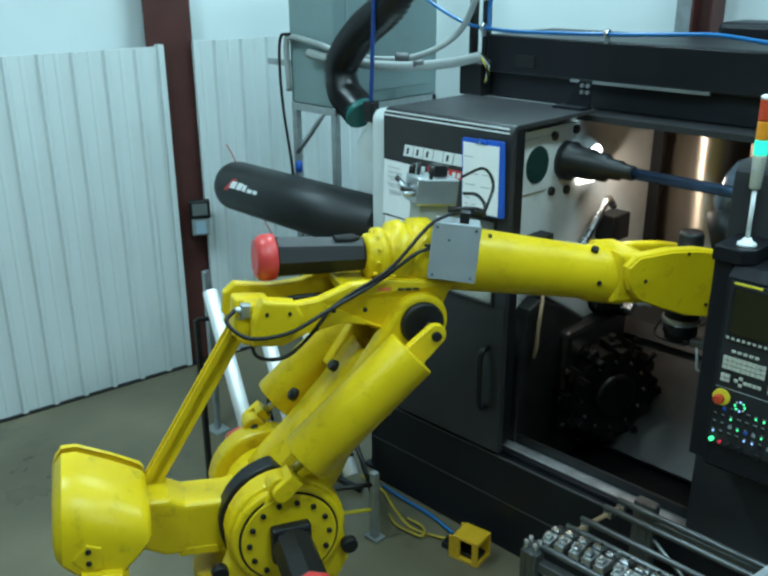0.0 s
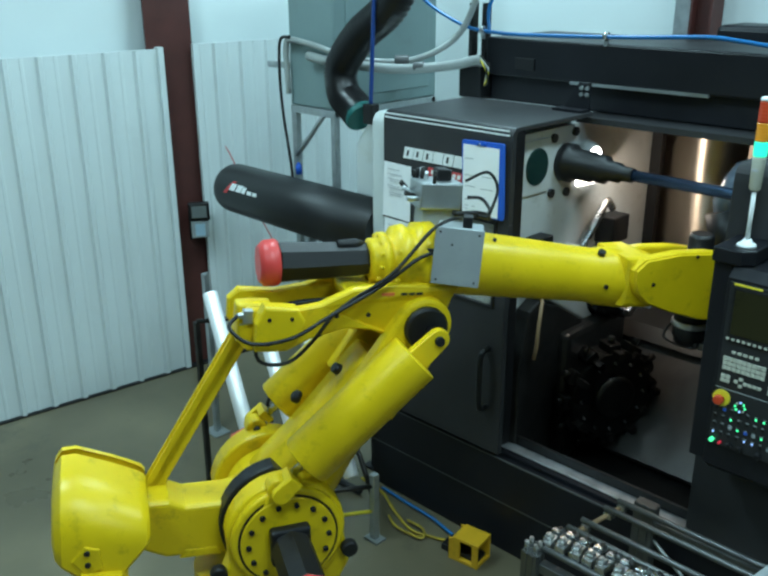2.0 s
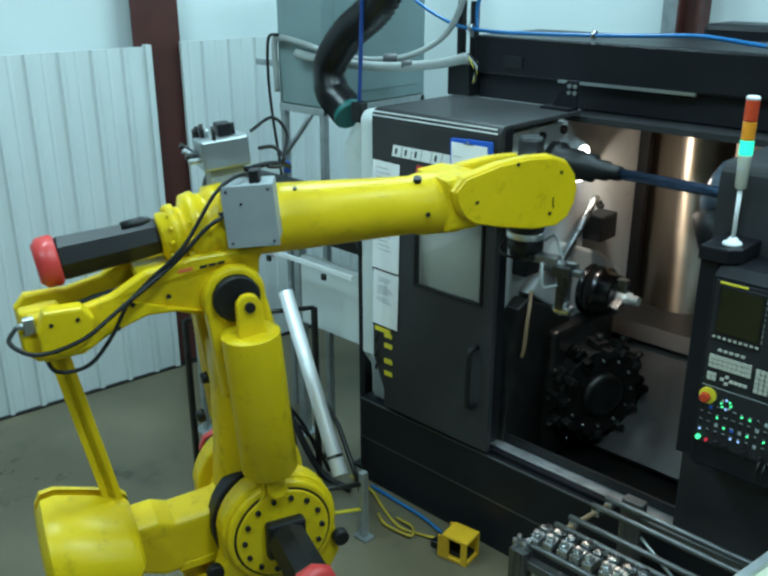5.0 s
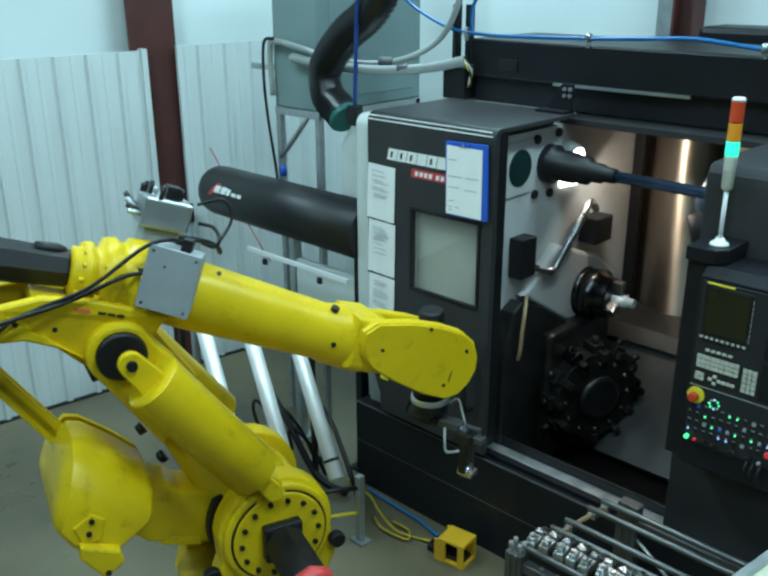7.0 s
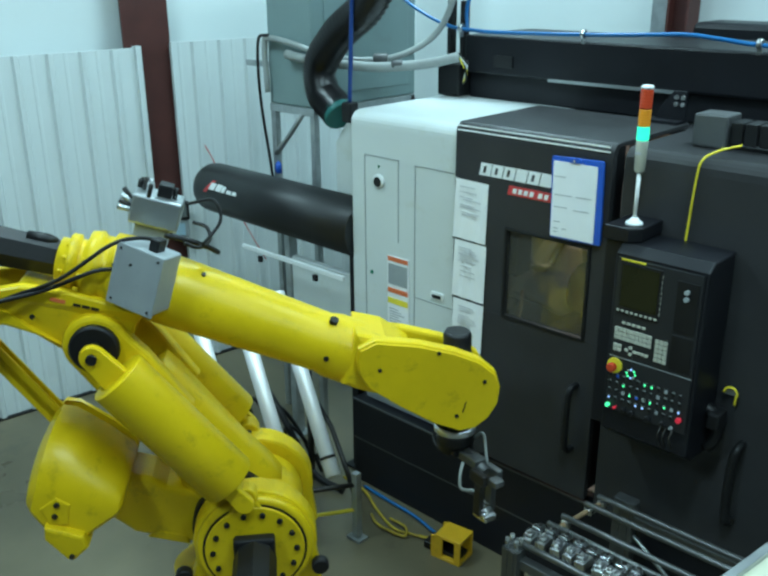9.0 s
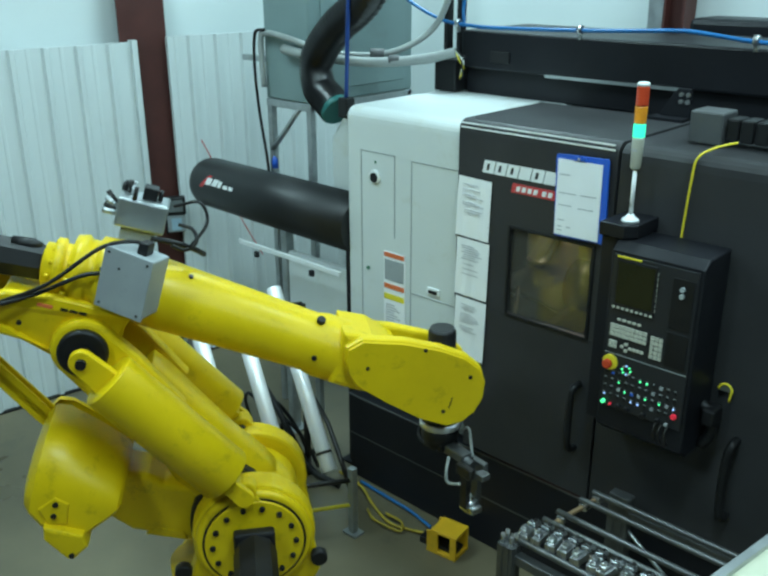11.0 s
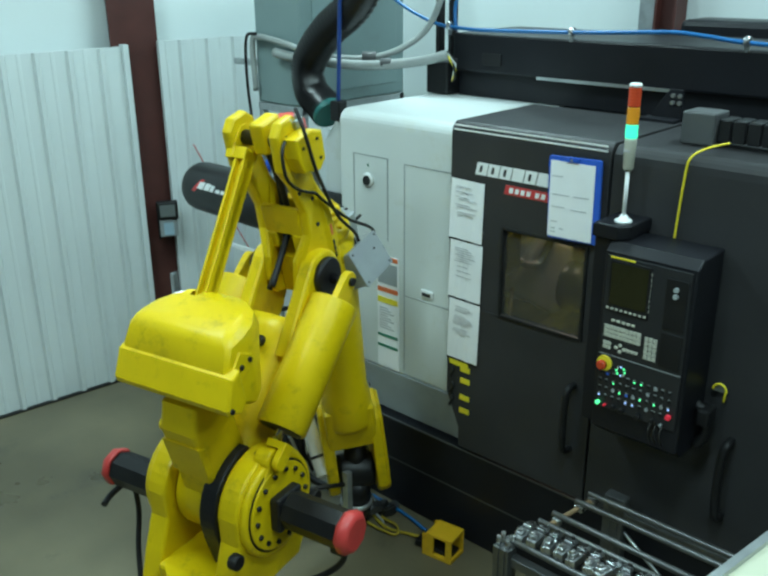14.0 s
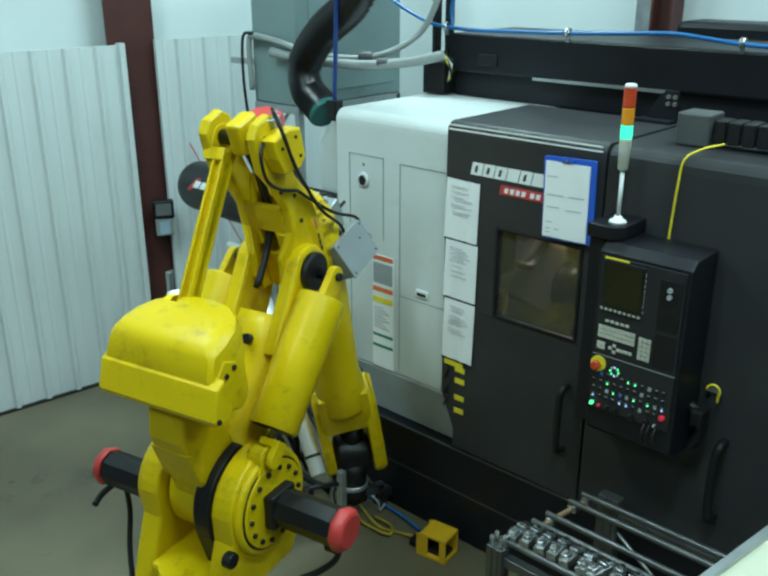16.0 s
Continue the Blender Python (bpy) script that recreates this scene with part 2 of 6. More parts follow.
def hose(bm, points, r, seg=10, steps=8, ribs=0.0):
    pts = curve_points(points, steps)
    loops = []
    u = None
    for i, p in enumerate(pts):
        d = (pts[min(i + 1, len(pts) - 1)] - pts[max(i - 1, 0)]).normalized()
        u = d.orthogonal().normalized() if u is None else (u - d * u.dot(d)).normalized()
        w = d.cross(u)
        rr = r * (1 + (ribs if i % 2 else -ribs))
        loops.append([p + (u * math.cos(2 * math.pi * k / seg) + w * math.sin(2 * math.pi * k / seg)) * rr for k in range(seg)])
    rings(bm, loops)


def round_rect(x0, z0, x1, z1, r, n=5):
    pts = []
    for cx, cz, a0 in ((x1 - r, z1 - r, 0), (x0 + r, z1 - r, 90), (x0 + r, z0 + r, 180), (x1 - r, z0 + r, 270)):
        for k in range(n + 1):
            a = radians(a0 + 90 * k / n)
            pts.append((cx + r * math.cos(a), cz + r * math.sin(a)))
    return pts


def disc_outline(cx, cz, r, a0=0, a1=360, n=24):
    return [(cx + r * math.cos(radians(a0 + (a1 - a0) * k / n)), cz + r * math.sin(radians(a0 + (a1 - a0) * k / n))) for k in range(n + (0 if a1 - a0 == 360 else 1))]


def mesh_object(name, bm, material):
    bmesh.ops.recalc_face_normals(bm, faces=bm.faces[:])
    me = bpy.data.meshes.new(name)
    bm.to_mesh(me)
    bm.free()
    me.materials.append(material)
    return new(name, me)


def thing(name, bm, material, label, category, group="", kind="", m=None):
    ob = mesh_object(name, bm, material)
    if m is not None:
        ob.matrix_basis = m
    return tagged(ob, label, category, group, kind)


def root(name, m, label, category, group=""):
    ob = new(name)
    ob.matrix_basis = m
    return tagged(ob, label, category, group)


def part(name, bm, material, parent, label="", m=None):
    ob = mesh_object(name, bm, material)
    ob.parent = parent
    if m is not None:
        ob.matrix_basis = m
    return tagged(ob, label)


def studs(name, parent, places, way, r, material, seg=8):
    """Alike pins or bolts on one mesh, each a part of its own."""
    bm = bmesh.new()
    cyl(bm, (0, 0, 0), way, r, seg=seg)
    first = mesh_object(name, bm, material)
    for i, p in enumerate(places):
        ob = first if i == 0 else new(name, first.data)
        ob.parent = parent
        ob.matrix_basis = Matrix.Translation(p)


def circle(cx, y, cz, r, n, start=0.0):
    return [(cx + r * math.cos(radians(start + 360 * i / n)), y, cz + r * math.sin(radians(start + 360 * i / n))) for i in range(n)]


def bm_new():
    return bmesh.new()


# ---- the shop: floor, lined walls, columns, roof ----
def shop():
    bm = bm_new()
    box(bm, -9, -7, -0.15, 9, 7, 0)
    thing("floor", bm, CONCRETE, "sealed grey-brown concrete floor with dark stains", "floor", kind="structure")

    # the side wall turns a little from the lathe's line
    side = pose(-5.34, 1.75, 0, 0, 0, -6.8)
    bm = bm_new()
    box(bm, -0.40, -9, 0, -0.20, 3.35, 5)
    thing("wall_west", bm, VINYL, "white vinyl-faced insulation above the steel liner", "wall", kind="structure", m=side)

    def liner(y0, y1, z1, name):
        bm = bm_new()
        section = []
        y = y0
        while y < y1 - 0.195:
            section += [(0.0, y), (0.0, y + 0.045), (0.004, y + 0.050), (0.004, y + 0.066), (0.0, y + 0.071), (0.0, y + 0.140), (0.026, y + 0.152), (0.026, y + 0.176), (0.0, y + 0.188)]
            y += 0.206
        section.append((0.0, y1))
        y = y1
        loops = [section + [(-0.03, y), (-0.03, y0)]]
        vs_lo = [bm.verts.new((a, b, 0.012)) for a, b in loops[0]]
        vs_hi = [bm.verts.new((a, b, z1)) for a, b in loops[0]]
        n = len(vs_lo)
        for i in range(n):
            bm.faces.new((vs_lo[i], vs_lo[(i + 1) % n], vs_hi[(i + 1) % n], vs_hi[i]))
        bm.faces.new(vs_hi)
        bm.faces.new(list(reversed(vs_lo)))
        thing(name, bm, LINER, "ribbed white steel liner panel on the wall", "wall panel", kind="structure", m=side)

    liner(-3.914, 1.335, 2.305, "wall_liner")
    liner(1.60, 3.2, 2.325, "wall_liner")
    bm = bm_new()
    box(bm, -0.03, 1.3355, 0.012, 0.032, 1.372, 2.318)
    thing("trim", bm, LINER, "white folded steel edge trim of the liner", "trim", kind="structure", m=side)
    # the shaded gap below the liner, filled with a black strip
    bm = bm_new()
    box(bm, -0.03, -4.0, 0, 0.03, 3.2, 0.012)
    thing("gap_strip", bm, BLACK, "black strip put in for the shaded gap along the liner's foot", "trim", kind="structure", m=side)

    bm = bm_new()
    box(bm, -9, 4.95, 0, 9, 5.1, 5)
    thing("wall_north", bm, VINYL, "white vinyl-faced insulated wall behind the lathe", "wall", kind="structure")
    # south and east walls are out of view, added dark to dim door reflections
    bm = bm_new()
    box(bm, -9, -6.2, 0, 9, -6.0, 5)
    thing("wall_south", bm, FAR_WALL, "unseen wall added to close the room, dark to weaken reflections", "wall", kind="structure")
    bm = bm_new()
    box(bm, 6.0, -6, 0, 6.2, 5.0, 5)
    thing("wall_east", bm, FAR_WALL, "unseen wall added to close the room, dark to weaken reflections", "wall", kind="structure")
    bm = bm_new()
    box(bm, -9, -7, 5.0, 9, 7, 5.2)
    thing("ceiling", bm, VINYL, "white insulated roof lining", "ceiling", kind="structure")

    def column(m, w, d):
        bm = bm_new()
        box(bm, -w / 2, -d / 2, 0.0, w / 2, -d / 2 + 0.014, 5)
        box(bm, -w / 2, d / 2 - 0.014, 0.0, w / 2, d / 2, 5)
        box(bm, -0.006, -d / 2 + 0.012, 0.0, 0.006, d / 2 - 0.012, 5)
        box(bm, -w / 2 + 0.003, -d / 2 + 0.003, 0, w / 2 - 0.003, d / 2 - 0.003, 0.02)
        thing("steel_column", bm, OXIDE, "red oxide primed steel column of the building", "column", "building columns", "structure", m)

    column(pose(-5.32, 3.215, 0, 0, 0, 83.2), 0.33, 0.2)
    column(pose(-2.30, 4.86, 0, 0, 0, 90), 0.14, 0.13)
    bm = bm_new()
    box(bm, -2.50, 4.88, 0, -2.40, 4.944, 5)
    thing("trim", bm, GALV, "grey metal edge trim beside the column", "trim", kind="structure")

    lamp = root("bay_lamp", pose(BAYS[0][0], BAYS[0][1], 4.64), "long white high-bay lamp under the roof", "lamp", "bay lamps")
    bm = bm_new()
    box(bm, -0.2, -0.65, 0.03, 0.2, 0.65, 0.10, 0.01)
    part("housing", bm, WHITE, lamp)
    bm = bm_new()
    box(bm, -0.19, -0.64, 0.005, -0.178, 0.64, 0.03)
    box(bm, 0.178, -0.64, 0.005, 0.19, 0.64, 0.03)
    part("lens", bm, BAY_GLOW, lamp)
    for yy in (-0.5, 0.5):
        bm = bm_new()
        cyl(bm, (0, yy, 0.098), (0, yy, 0.36), 0.006, seg=8)
        part("hanger", bm, GALV, lamp)
    for bx, by, turn in BAYS[1:]:
        copy_thing(lamp, pose(bx, by, 4.64, 0, 0, turn))


shop()

# ---- the lathe ----
lathe = root("cnc_lathe", pose(0, 0, 0), "large charcoal and light grey lathe with two sliding doors", "machine tool")
RIGHT_END = 1.3


def lathe_body():
    bm = bm_new()
    box(bm, -3.12, 3.0, 0.286, RIGHT_END, 3.16, 0.53, 0.008)
    box(bm, -3.12, 3.162, 0.286, -2.33, 4.6, 0.53, 0.008)
    part("base_upper", bm, BASE_BLACK, lathe, "black steel base tray")
    bm = bm_new()
    box(bm, -3.12, 3.012, 0.0, RIGHT_END, 4.6, 0.279, 0.006)
    part("base_lower", bm, BASE_BLACK, lathe, "black steel base plinth")
    # worn base edges; lighter grey strips also carry the edge highlights
    for z0, z1, y in ((0.524, 0.5325, 2.9975), (0.2785, 0.2865, 3.004)):
        bm = bm_new()
        box(bm, -3.118, y, z0, RIGHT_END, y + 0.006, z1)
        part("base_edge_highlight", bm, DARK_GREY, lathe, "worn edge of the base, with its highlight put into the colour")
    # light grey end cabinet with a rounded shoulder
    bm = bm_new()
    outline = [(3.035, 0.80), (3.035, 2.06)] + [(3.095 - 0.06 * math.cos(radians(a)), 2.065 + 0.06 * math.sin(radians(a))) for a in (15, 30, 45, 60, 75, 90)] + [(4.5, 2.125), (4.5, 0.55), (3.2, 0.55)]
    prism(bm, outline, -3.13, -2.33, "yz", 0.012)
    cabinet = part("end_cabinet", bm, LATHE_WHITE, lathe, "light grey enamelled end cabinet")
    bm = bm_new()
    prism(bm, [(3.03, 0.785), (3.10, 0.80), (3.2, 0.54), (3.06, 0.54)], -3.06, -2.335, "yz")
    part("skirt", bm, GREY_BOX, cabinet, "grey sloped skirt")

    def seam(pts, name="panel_seam"):
        bm = bm_new()
        for (xa, za), (xb, zb) in zip(pts, pts[1:]):
            w = 0.0022
            box(bm, min(xa, xb) - w, 3.0325, min(za, zb) - w, max(xa, xb) + w, 3.036, max(za, zb) + w)
        part(name, bm, GREY_BOX, cabinet)

    seam([(-3.03, 0.82), (-3.03, 1.915), (-2.80, 1.915), (-2.80, 1.5)])
    seam([(-2.69, 0.82), (-2.69, 1.905), (-2.40, 1.905)])
    seam([(-2.69, 1.235), (-2.34, 1.235)])
    bm = bm_new()
    lathe_turn(bm, (-2.931, 3.036, 1.793), (-2.931, 3.022, 1.793), [(0, 0.036), (0.7, 0.036), (1, 0.031)], 24)
    lock = part("lock_ring", bm, WHITE, cabinet, "white round lock ring")
    bm = bm_new()
    cyl(bm, (-2.931, 3.025, 1.790), (-2.931, 3.0195, 1.790), 0.025, seg=20)
    part("lock_hole", bm, BLACK, lock)
    bm = bm_new()
    prism(bm, [(-2.938, 1.872), (-2.924, 1.872), (-2.931, 1.858)], 3.031, 3.035, "xz")
    part("mark", bm, GREEN_SIGN, cabinet)
    bm = bm_new()
    cyl(bm, (-2.985, 3.036, 1.30), (-2.985, 3.028, 1.30), 0.010, seg=12)
    part("lock_button", bm, GREEN_SIGN, cabinet)
    bm = bm_new()
    prism(bm, round_rect(-2.578, 1.262, -2.50, 1.30, 0.008), 3.026, 3.036, "xz", 0.002)
    latch = part("latch", bm, WHITE, cabinet, "pale recessed latch")
    bm = bm_new()
    box(bm, -2.566, 3.0235, 1.270, -2.512, 3.0265, 1.287)
    part("latch_slot", bm, BLACK, latch)
    # warning label strip
    bm = bm_new()
    box(bm, -2.87, 3.0285, 0.80, -2.725, 3.0345, 1.42)
    strip = part("warning_label", bm, PAPER, cabinet, "white warning label with coloured bands")
    for z0, z1, mat in ((1.395, 1.418, ORANGE_SIGN), (1.225, 1.25, ORANGE_SIGN), (1.165, 1.195, YELLOW_SIGN), (0.975, 0.99, GREEN_SIGN), (0.915, 0.93, GREEN_SIGN)):
        bm = bm_new()
        box(bm, -2.866, 3.0262, z0, -2.729, 3.0288, z1)
        part("band", bm, mat, strip)
    bm = bm_new()
    box(bm, -2.862, 3.0265, 1.27, -2.733, 3.0288, 1.38)
    part("picture_panel", bm, GREY_BOX, strip)
    bm = bm_new()
    for i in range(9):
        box(bm, -2.855, 3.0268, 1.02 + i * 0.014, -2.755 - 0.02 * (i % 3), 3.0288, 1.026 + i * 0.014)
    part("printed_text", bm, INK, strip)

    # inside: headstock wall, steel back, sloped bed cover, sill
    bm = bm_new()
    box(bm, -2.328, 3.12, 0.55, -2.30, 4.40, 2.09)
    head = part("headstock_wall", bm, LATHE_GREY, lathe, "oily grey headstock wall")
    bm = bm_new()
    box(bm, -2.30, 4.385, 0.55, -2.24, 4.47, 2.09)
    part("wall_edge", bm, BLACK, head, "black sealing edge")
    bm = bm_new()
    outline = [(-2.24 + 0.46 * i / 24, 4.43 - 0.085 * math.sin(math.pi * i / 24)) for i in range(25)] + [(RIGHT_END, 4.43), (RIGHT_END, 4.5), (-2.24, 4.5)]
    prism(bm, outline, 0.95, 2.09, "xy")
    crisp(bm, 30)
    part("back_sheet", bm, BRUSHED, lathe, "bent stainless back sheet under the work lamp")
    bm = bm_new()
    prism(bm, [(4.40, 0.98), (4.16, 0.93), (4.10, 0.86), (4.16, 0.84), (4.44, 0.88)], -2.24, RIGHT_END, "yz", 0.006)
    part("way_cover_ledge", bm, WAY_STEEL, lathe, "oily steel ledge over the ways")
    bm = bm_new()
    prism(bm, [(4.16, 0.86), (3.72, 0.36), (3.74, 0.33), (4.22, 0.84)], -2.24, RIGHT_END, "yz", 0.004)
    part("sloped_cover", bm, WAY_STEEL, lathe, "dark oily sloped way cover")
    bm = bm_new()
    box(bm, -2.31, 3.165, 0.282, RIGHT_END, 4.50, 0.30)
    part("chip_tray", bm, BLACK_PIT, lathe)
    bm = bm_new()
    box(bm, -2.28, 3.072, 0.531, RIGHT_END, 3.135, 0.556, 0.005)
    part("door_sill", bm, SILL, lathe, "bright worn steel door sill")
    bm = bm_new()
    box(bm, -2.28, 3.035, 0.531, RIGHT_END, 3.070, 0.552, 0.004)
    part("door_track", bm, BASE_BLACK, lathe, "black door track")
    bm = bm_new()
    box(bm, -2.28, 3.137, 0.531, RIGHT_END, 3.155, 0.60, 0.004)
    part("sill_lip", bm, BLACK, lathe)
    bm = bm_new()
    box(bm, RIGHT_END - 0.03, 3.03, 0.53, RIGHT_END, 4.6, 2.12)
    box(bm, -2.32, 4.502, 0.53, RIGHT_END, 4.6, 2.12)
    box(bm, -2.32, 3.64, 2.092, RIGHT_END, 4.6, 2.12)
    part("housing", bm, CHARCOAL, lathe, "charcoal steel housing")
    # upper beam with hanging rail
    bm = bm_new()
    box(bm, -2.98, 3.75, 2.26, RIGHT_END, 4.35, 2.455, 0.012)
    beam = part("top_beam", bm, BASE_BLACK, lathe, "long black beam along the top")
    bm = bm_new()
    box(bm, -2.975, 3.80, 2.125, RIGHT_END, 4.3, 2.262, 0.006)
    part("beam_web", bm, BASE_BLACK, beam)
    bm = bm_new()
    box(bm, -2.44, 3.742, 2.252, -1.72, 3.758, 2.266)
    part("worn_edge", bm, ALLOY, beam, "bare metal edge")
    bm = bm_new()
    box(bm, -2.78, 3.742, 2.30, -2.66, 3.752, 2.36, 0.003)
    part("cover_plate", bm, BLACK, beam)
    bm = bm_new()
    box(bm, -2.05, 4.45, 2.10, -0.6, 4.75, 2.52, 0.03)
    part("top_housing", bm, BASE_BLACK, lathe, "dark housing behind the beam")


lathe_body()


def lathe_inside():
    # round ports and the upper ram on the headstock wall
    bm = bm_new()
    prism(bm, round_rect(3.17, 1.80, 3.395, 2.055, 0.02), -2.302, -2.29, "yz", 0.003)
    plate = part("port_plate", bm, LATHE_GREY, lathe, "grey plate with a round dark port")
    bm = bm_new()
    cyl(bm, (-2.30, 3.285, 1.93), (-2.284, 3.285, 1.93), 0.088, seg=32, edge=0.004)
    part("port", bm, PORT, plate, "dark green round port glass")
    bm = bm_new()
    lathe_turn(bm, (-2.30, 3.53, 1.915), (-1.93, 3.53, 1.905), [(0, 0.094), (0.12, 0.094), (0.14, 0.074), (0.42, 0.074), (0.44, 0.066), (0.62, 0.066), (0.64, 0.048), (0.82, 0.046), (0.84, 0.036), (1, 0.034)], 28)
    ram = part("ram_sleeve", bm, BLACK, lathe, "dark oily ram sleeve")
    bm = bm_new()
    cyl(bm, (-1.95, 3.53, 1.905), (-0.2, 3.53, 1.885), 0.026, seg=20)
    part("ram_rod", bm, shader("blued_rod", (0.10, 0.16, 0.28), 0.20, 0.9, 0.2, 9), ram, "polished blue-black rod")
    for y, z in ((3.42, 2.045), (3.60, 2.055), (3.42, 1.78), (3.55, 1.765)):
        bm = bm_new()
        cyl(bm, (-2.301, y, z), (-2.285, y, z), 0.022, seg=14)
        part("bolt", bm, BLACK, lathe)
    # work lamp
    bm = bm_new()
    lathe_turn(bm, (-2.30, 3.705, 1.955), (-2.235, 3.69, 1.94), [(0, 0.05), (0.8, 0.047), (1, 0.040)], 24)
    lamp = part("work_lamp", bm, LATHE_GREY, lathe, "lit round work lamp")
    bm = bm_new()
    cyl(bm, (-2.238, 3.690, 1.940), (-2.230, 3.687, 1.938), 0.038, seg=24)
    part("lens", bm, LAMP_AND_GLINT, lamp)
    # the lamp's reflection on the wall, modelled as a glowing plate
    bm = bm_new()
    prism(bm, [(3.645, 1.775), (3.635, 1.828), (3.71, 1.822), (3.85, 1.766)], -2.302, -2.288, "yz")
    part("lamp_glint", bm, LAMP_AND_GLINT, lamp, "glowing shape for the work lamp's reflected light on the wall")
    # bent coolant pipe with its two boxes
    bm = bm_new()
    hose(bm, [(-2.26, 3.36, 1.44), (-2.20, 3.46, 1.40), (-2.20, 3.55, 1.46), (-2.2, 3.72, 1.62), (-2.22, 3.82, 1.68), (-2.24, 3.92, 1.62)], 0.019, 12)
    pipe = part("coolant_pipe", bm, STEEL, lathe, "bent bright steel pipe")
    bm = bm_new()
    box(bm, -2.30, 3.24, 1.40, -2.22, 3.36, 1.60, 0.008)
    part("junction_box", bm, BLACK, pipe)
    bm = bm_new()
    box(bm, -2.30, 3.86, 1.44, -2.19, 4.02, 1.58, 0.008)
    part("junction_box", bm, BLACK, pipe)
    # angular headstock casting behind the chuck
    bm = bm_new()
    prism(bm, [(3.58, 1.50), (3.30, 1.30), (3.62, 1.10), (4.05, 0.86), (4.22, 0.98), (4.20, 1.20), (3.96, 1.36)], -2.301, -2.235, "yz", 0.02, 3)
    part("headstock_casting", bm, LATHE_GREY, lathe, "grey angular headstock casting")
    # chuck with jaws and a bright workpiece
    bm = bm_new()
    lathe_turn(bm, (-2.30, 3.86, 1.18), (-2.06, 3.86, 1.18), [(0, 0.135), (0.28, 0.135), (0.30, 0.122), (0.42, 0.122), (0.44, 0.134), (0.70, 0.134), (0.73, 0.112), (0.97, 0.108), (1, 0.095)], 36)
    chuck = part("chuck", bm, CHUCK, lathe, "dark steel spindle chuck")
    for a in (90, 210, 330):
        bm = bm_new()
        box(bm, 0, -0.022, 0.03, 0.06, 0.022, 0.10, 0.004)
        part("jaw", bm, STEEL, chuck, m=Matrix.Translation((-2.065, 3.86, 1.18)) @ Matrix.Rotation(radians(a - 90), 4, "X"))
    bm = bm_new()
    lathe_turn(bm, (-2.06, 3.86, 1.18), (-1.94, 3.86, 1.18), [(0, 0.035), (0.6, 0.035), (0.62, 0.025), (1, 0.025)], 20)
    part("workpiece", bm, TUBE, chuck, "bright turned workpiece")
    # tool turret
    bm = bm_new()
    box(bm, -2.296, 3.46, 0.32, -2.16, 4.04, 1.06, 0.03)
    slide = part("turret_slide", bm, DARK_STEEL, lathe, "dark oily turret slide")
    bm = bm_new()
    prism(bm, [(3.72 + 0.25 * math.cos(radians(i * 30 + 15)), 0.70 + 0.25 * math.sin(radians(i * 30 + 15))) for i in range(12)], -2.16, -2.03, "yz", 0.006)
    part("turret_disc", bm, DARK_STEEL, slide, "twelve-sided tool disc")
    bm = bm_new()
    lathe_turn(bm, (-2.03, 3.72, 0.70), (-1.99, 3.72, 0.70), [(0, 0.12), (0.7, 0.12), (1, 0.10)], 28)
    part("disc_cap", bm, DARK_STEEL, slide)
    studs("disc_screw", slide, [(-2.03, 3.72 + 0.19 * math.cos(radians(i * 30)), 0.70 + 0.19 * math.sin(radians(i * 30))) for i in range(12)], (0.012, 0, 0), 0.010, STEEL)
    random.seed(5)
    for i in range(12):
        a = radians(i * 30)
        bm = bm_new()
        box(bm, -0.05, -0.036, 0.205, 0.05, 0.036, 0.285, 0.006)
        cyl(bm, (0.01, 0, 0.28), (0.01, 0, 0.30 + 0.03 * random.random()), 0.018, seg=10)
        box(bm, 0.05, -0.017, 0.22, 0.075 + 0.05 * random.random(), 0.017, 0.26, 0.003)
        part("tool_holder", bm, (DARK_STEEL, CHUCK, DARK_STEEL, DARK_STEEL)[i % 4], slide, m=Matrix.Translation((-2.09, 3.72, 0.70)) @ Matrix.Rotation(a, 4, "X"))
    # the disc stands swivelled towards the door
    swing = pose(-2.06, 3.70, 0.70, 0, 0, -24) @ Matrix.Translation((2.09, -3.72, -0.70))
    for ob in slide.children:
        ob.matrix_basis = swing @ ob.matrix_basis
    bm = bm_new()
    prism(bm, [(3.125, 0.32), (3.125, 0.98), (3.19, 1.25), (3.27, 1.285), (3.46, 1.20), (3.66, 1.075), (3.95, 0.90), (4.12, 0.80), (4.12, 0.32)], -2.297, -2.215, "yz", 0.01)
    part("guard_plate", bm, DARK_STEEL, lathe, "dark oily guard plate")
    bm = bm_new()
    hose(bm, [(-2.20, 3.22, 1.00), (-2.185, 3.215, 1.06), (-2.185, 3.225, 1.17), (-2.20, 3.26, 1.25), (-2.25, 3.34, 1.31)], 0.010, 8)
    part("coolant_hose", bm, TAN, lathe, "short tan coolant hose")
    # wrapped tool near the right side of the opening
    bm = bm_new()
    lathe_turn(bm, (-1.56, 3.72, 1.72), (-1.48, 3.72, 1.98), [(0, 0.05), (0.3, 0.09), (0.7, 0.085), (1, 0.06)], 12)
    for v in bm.verts:
        v.co += Vector((0.012, 0.012, 0.012)) * noise.noise(v.co * 30)
    bag = part("wrapped_cover", bm, shader("cloudy_plastic_wrap", (0.10, 0.13, 0.17), 0.22, 0, 0.3, 20, 0.5, 30), lathe, "cloudy plastic wrapped cover")
    bm = bm_new()
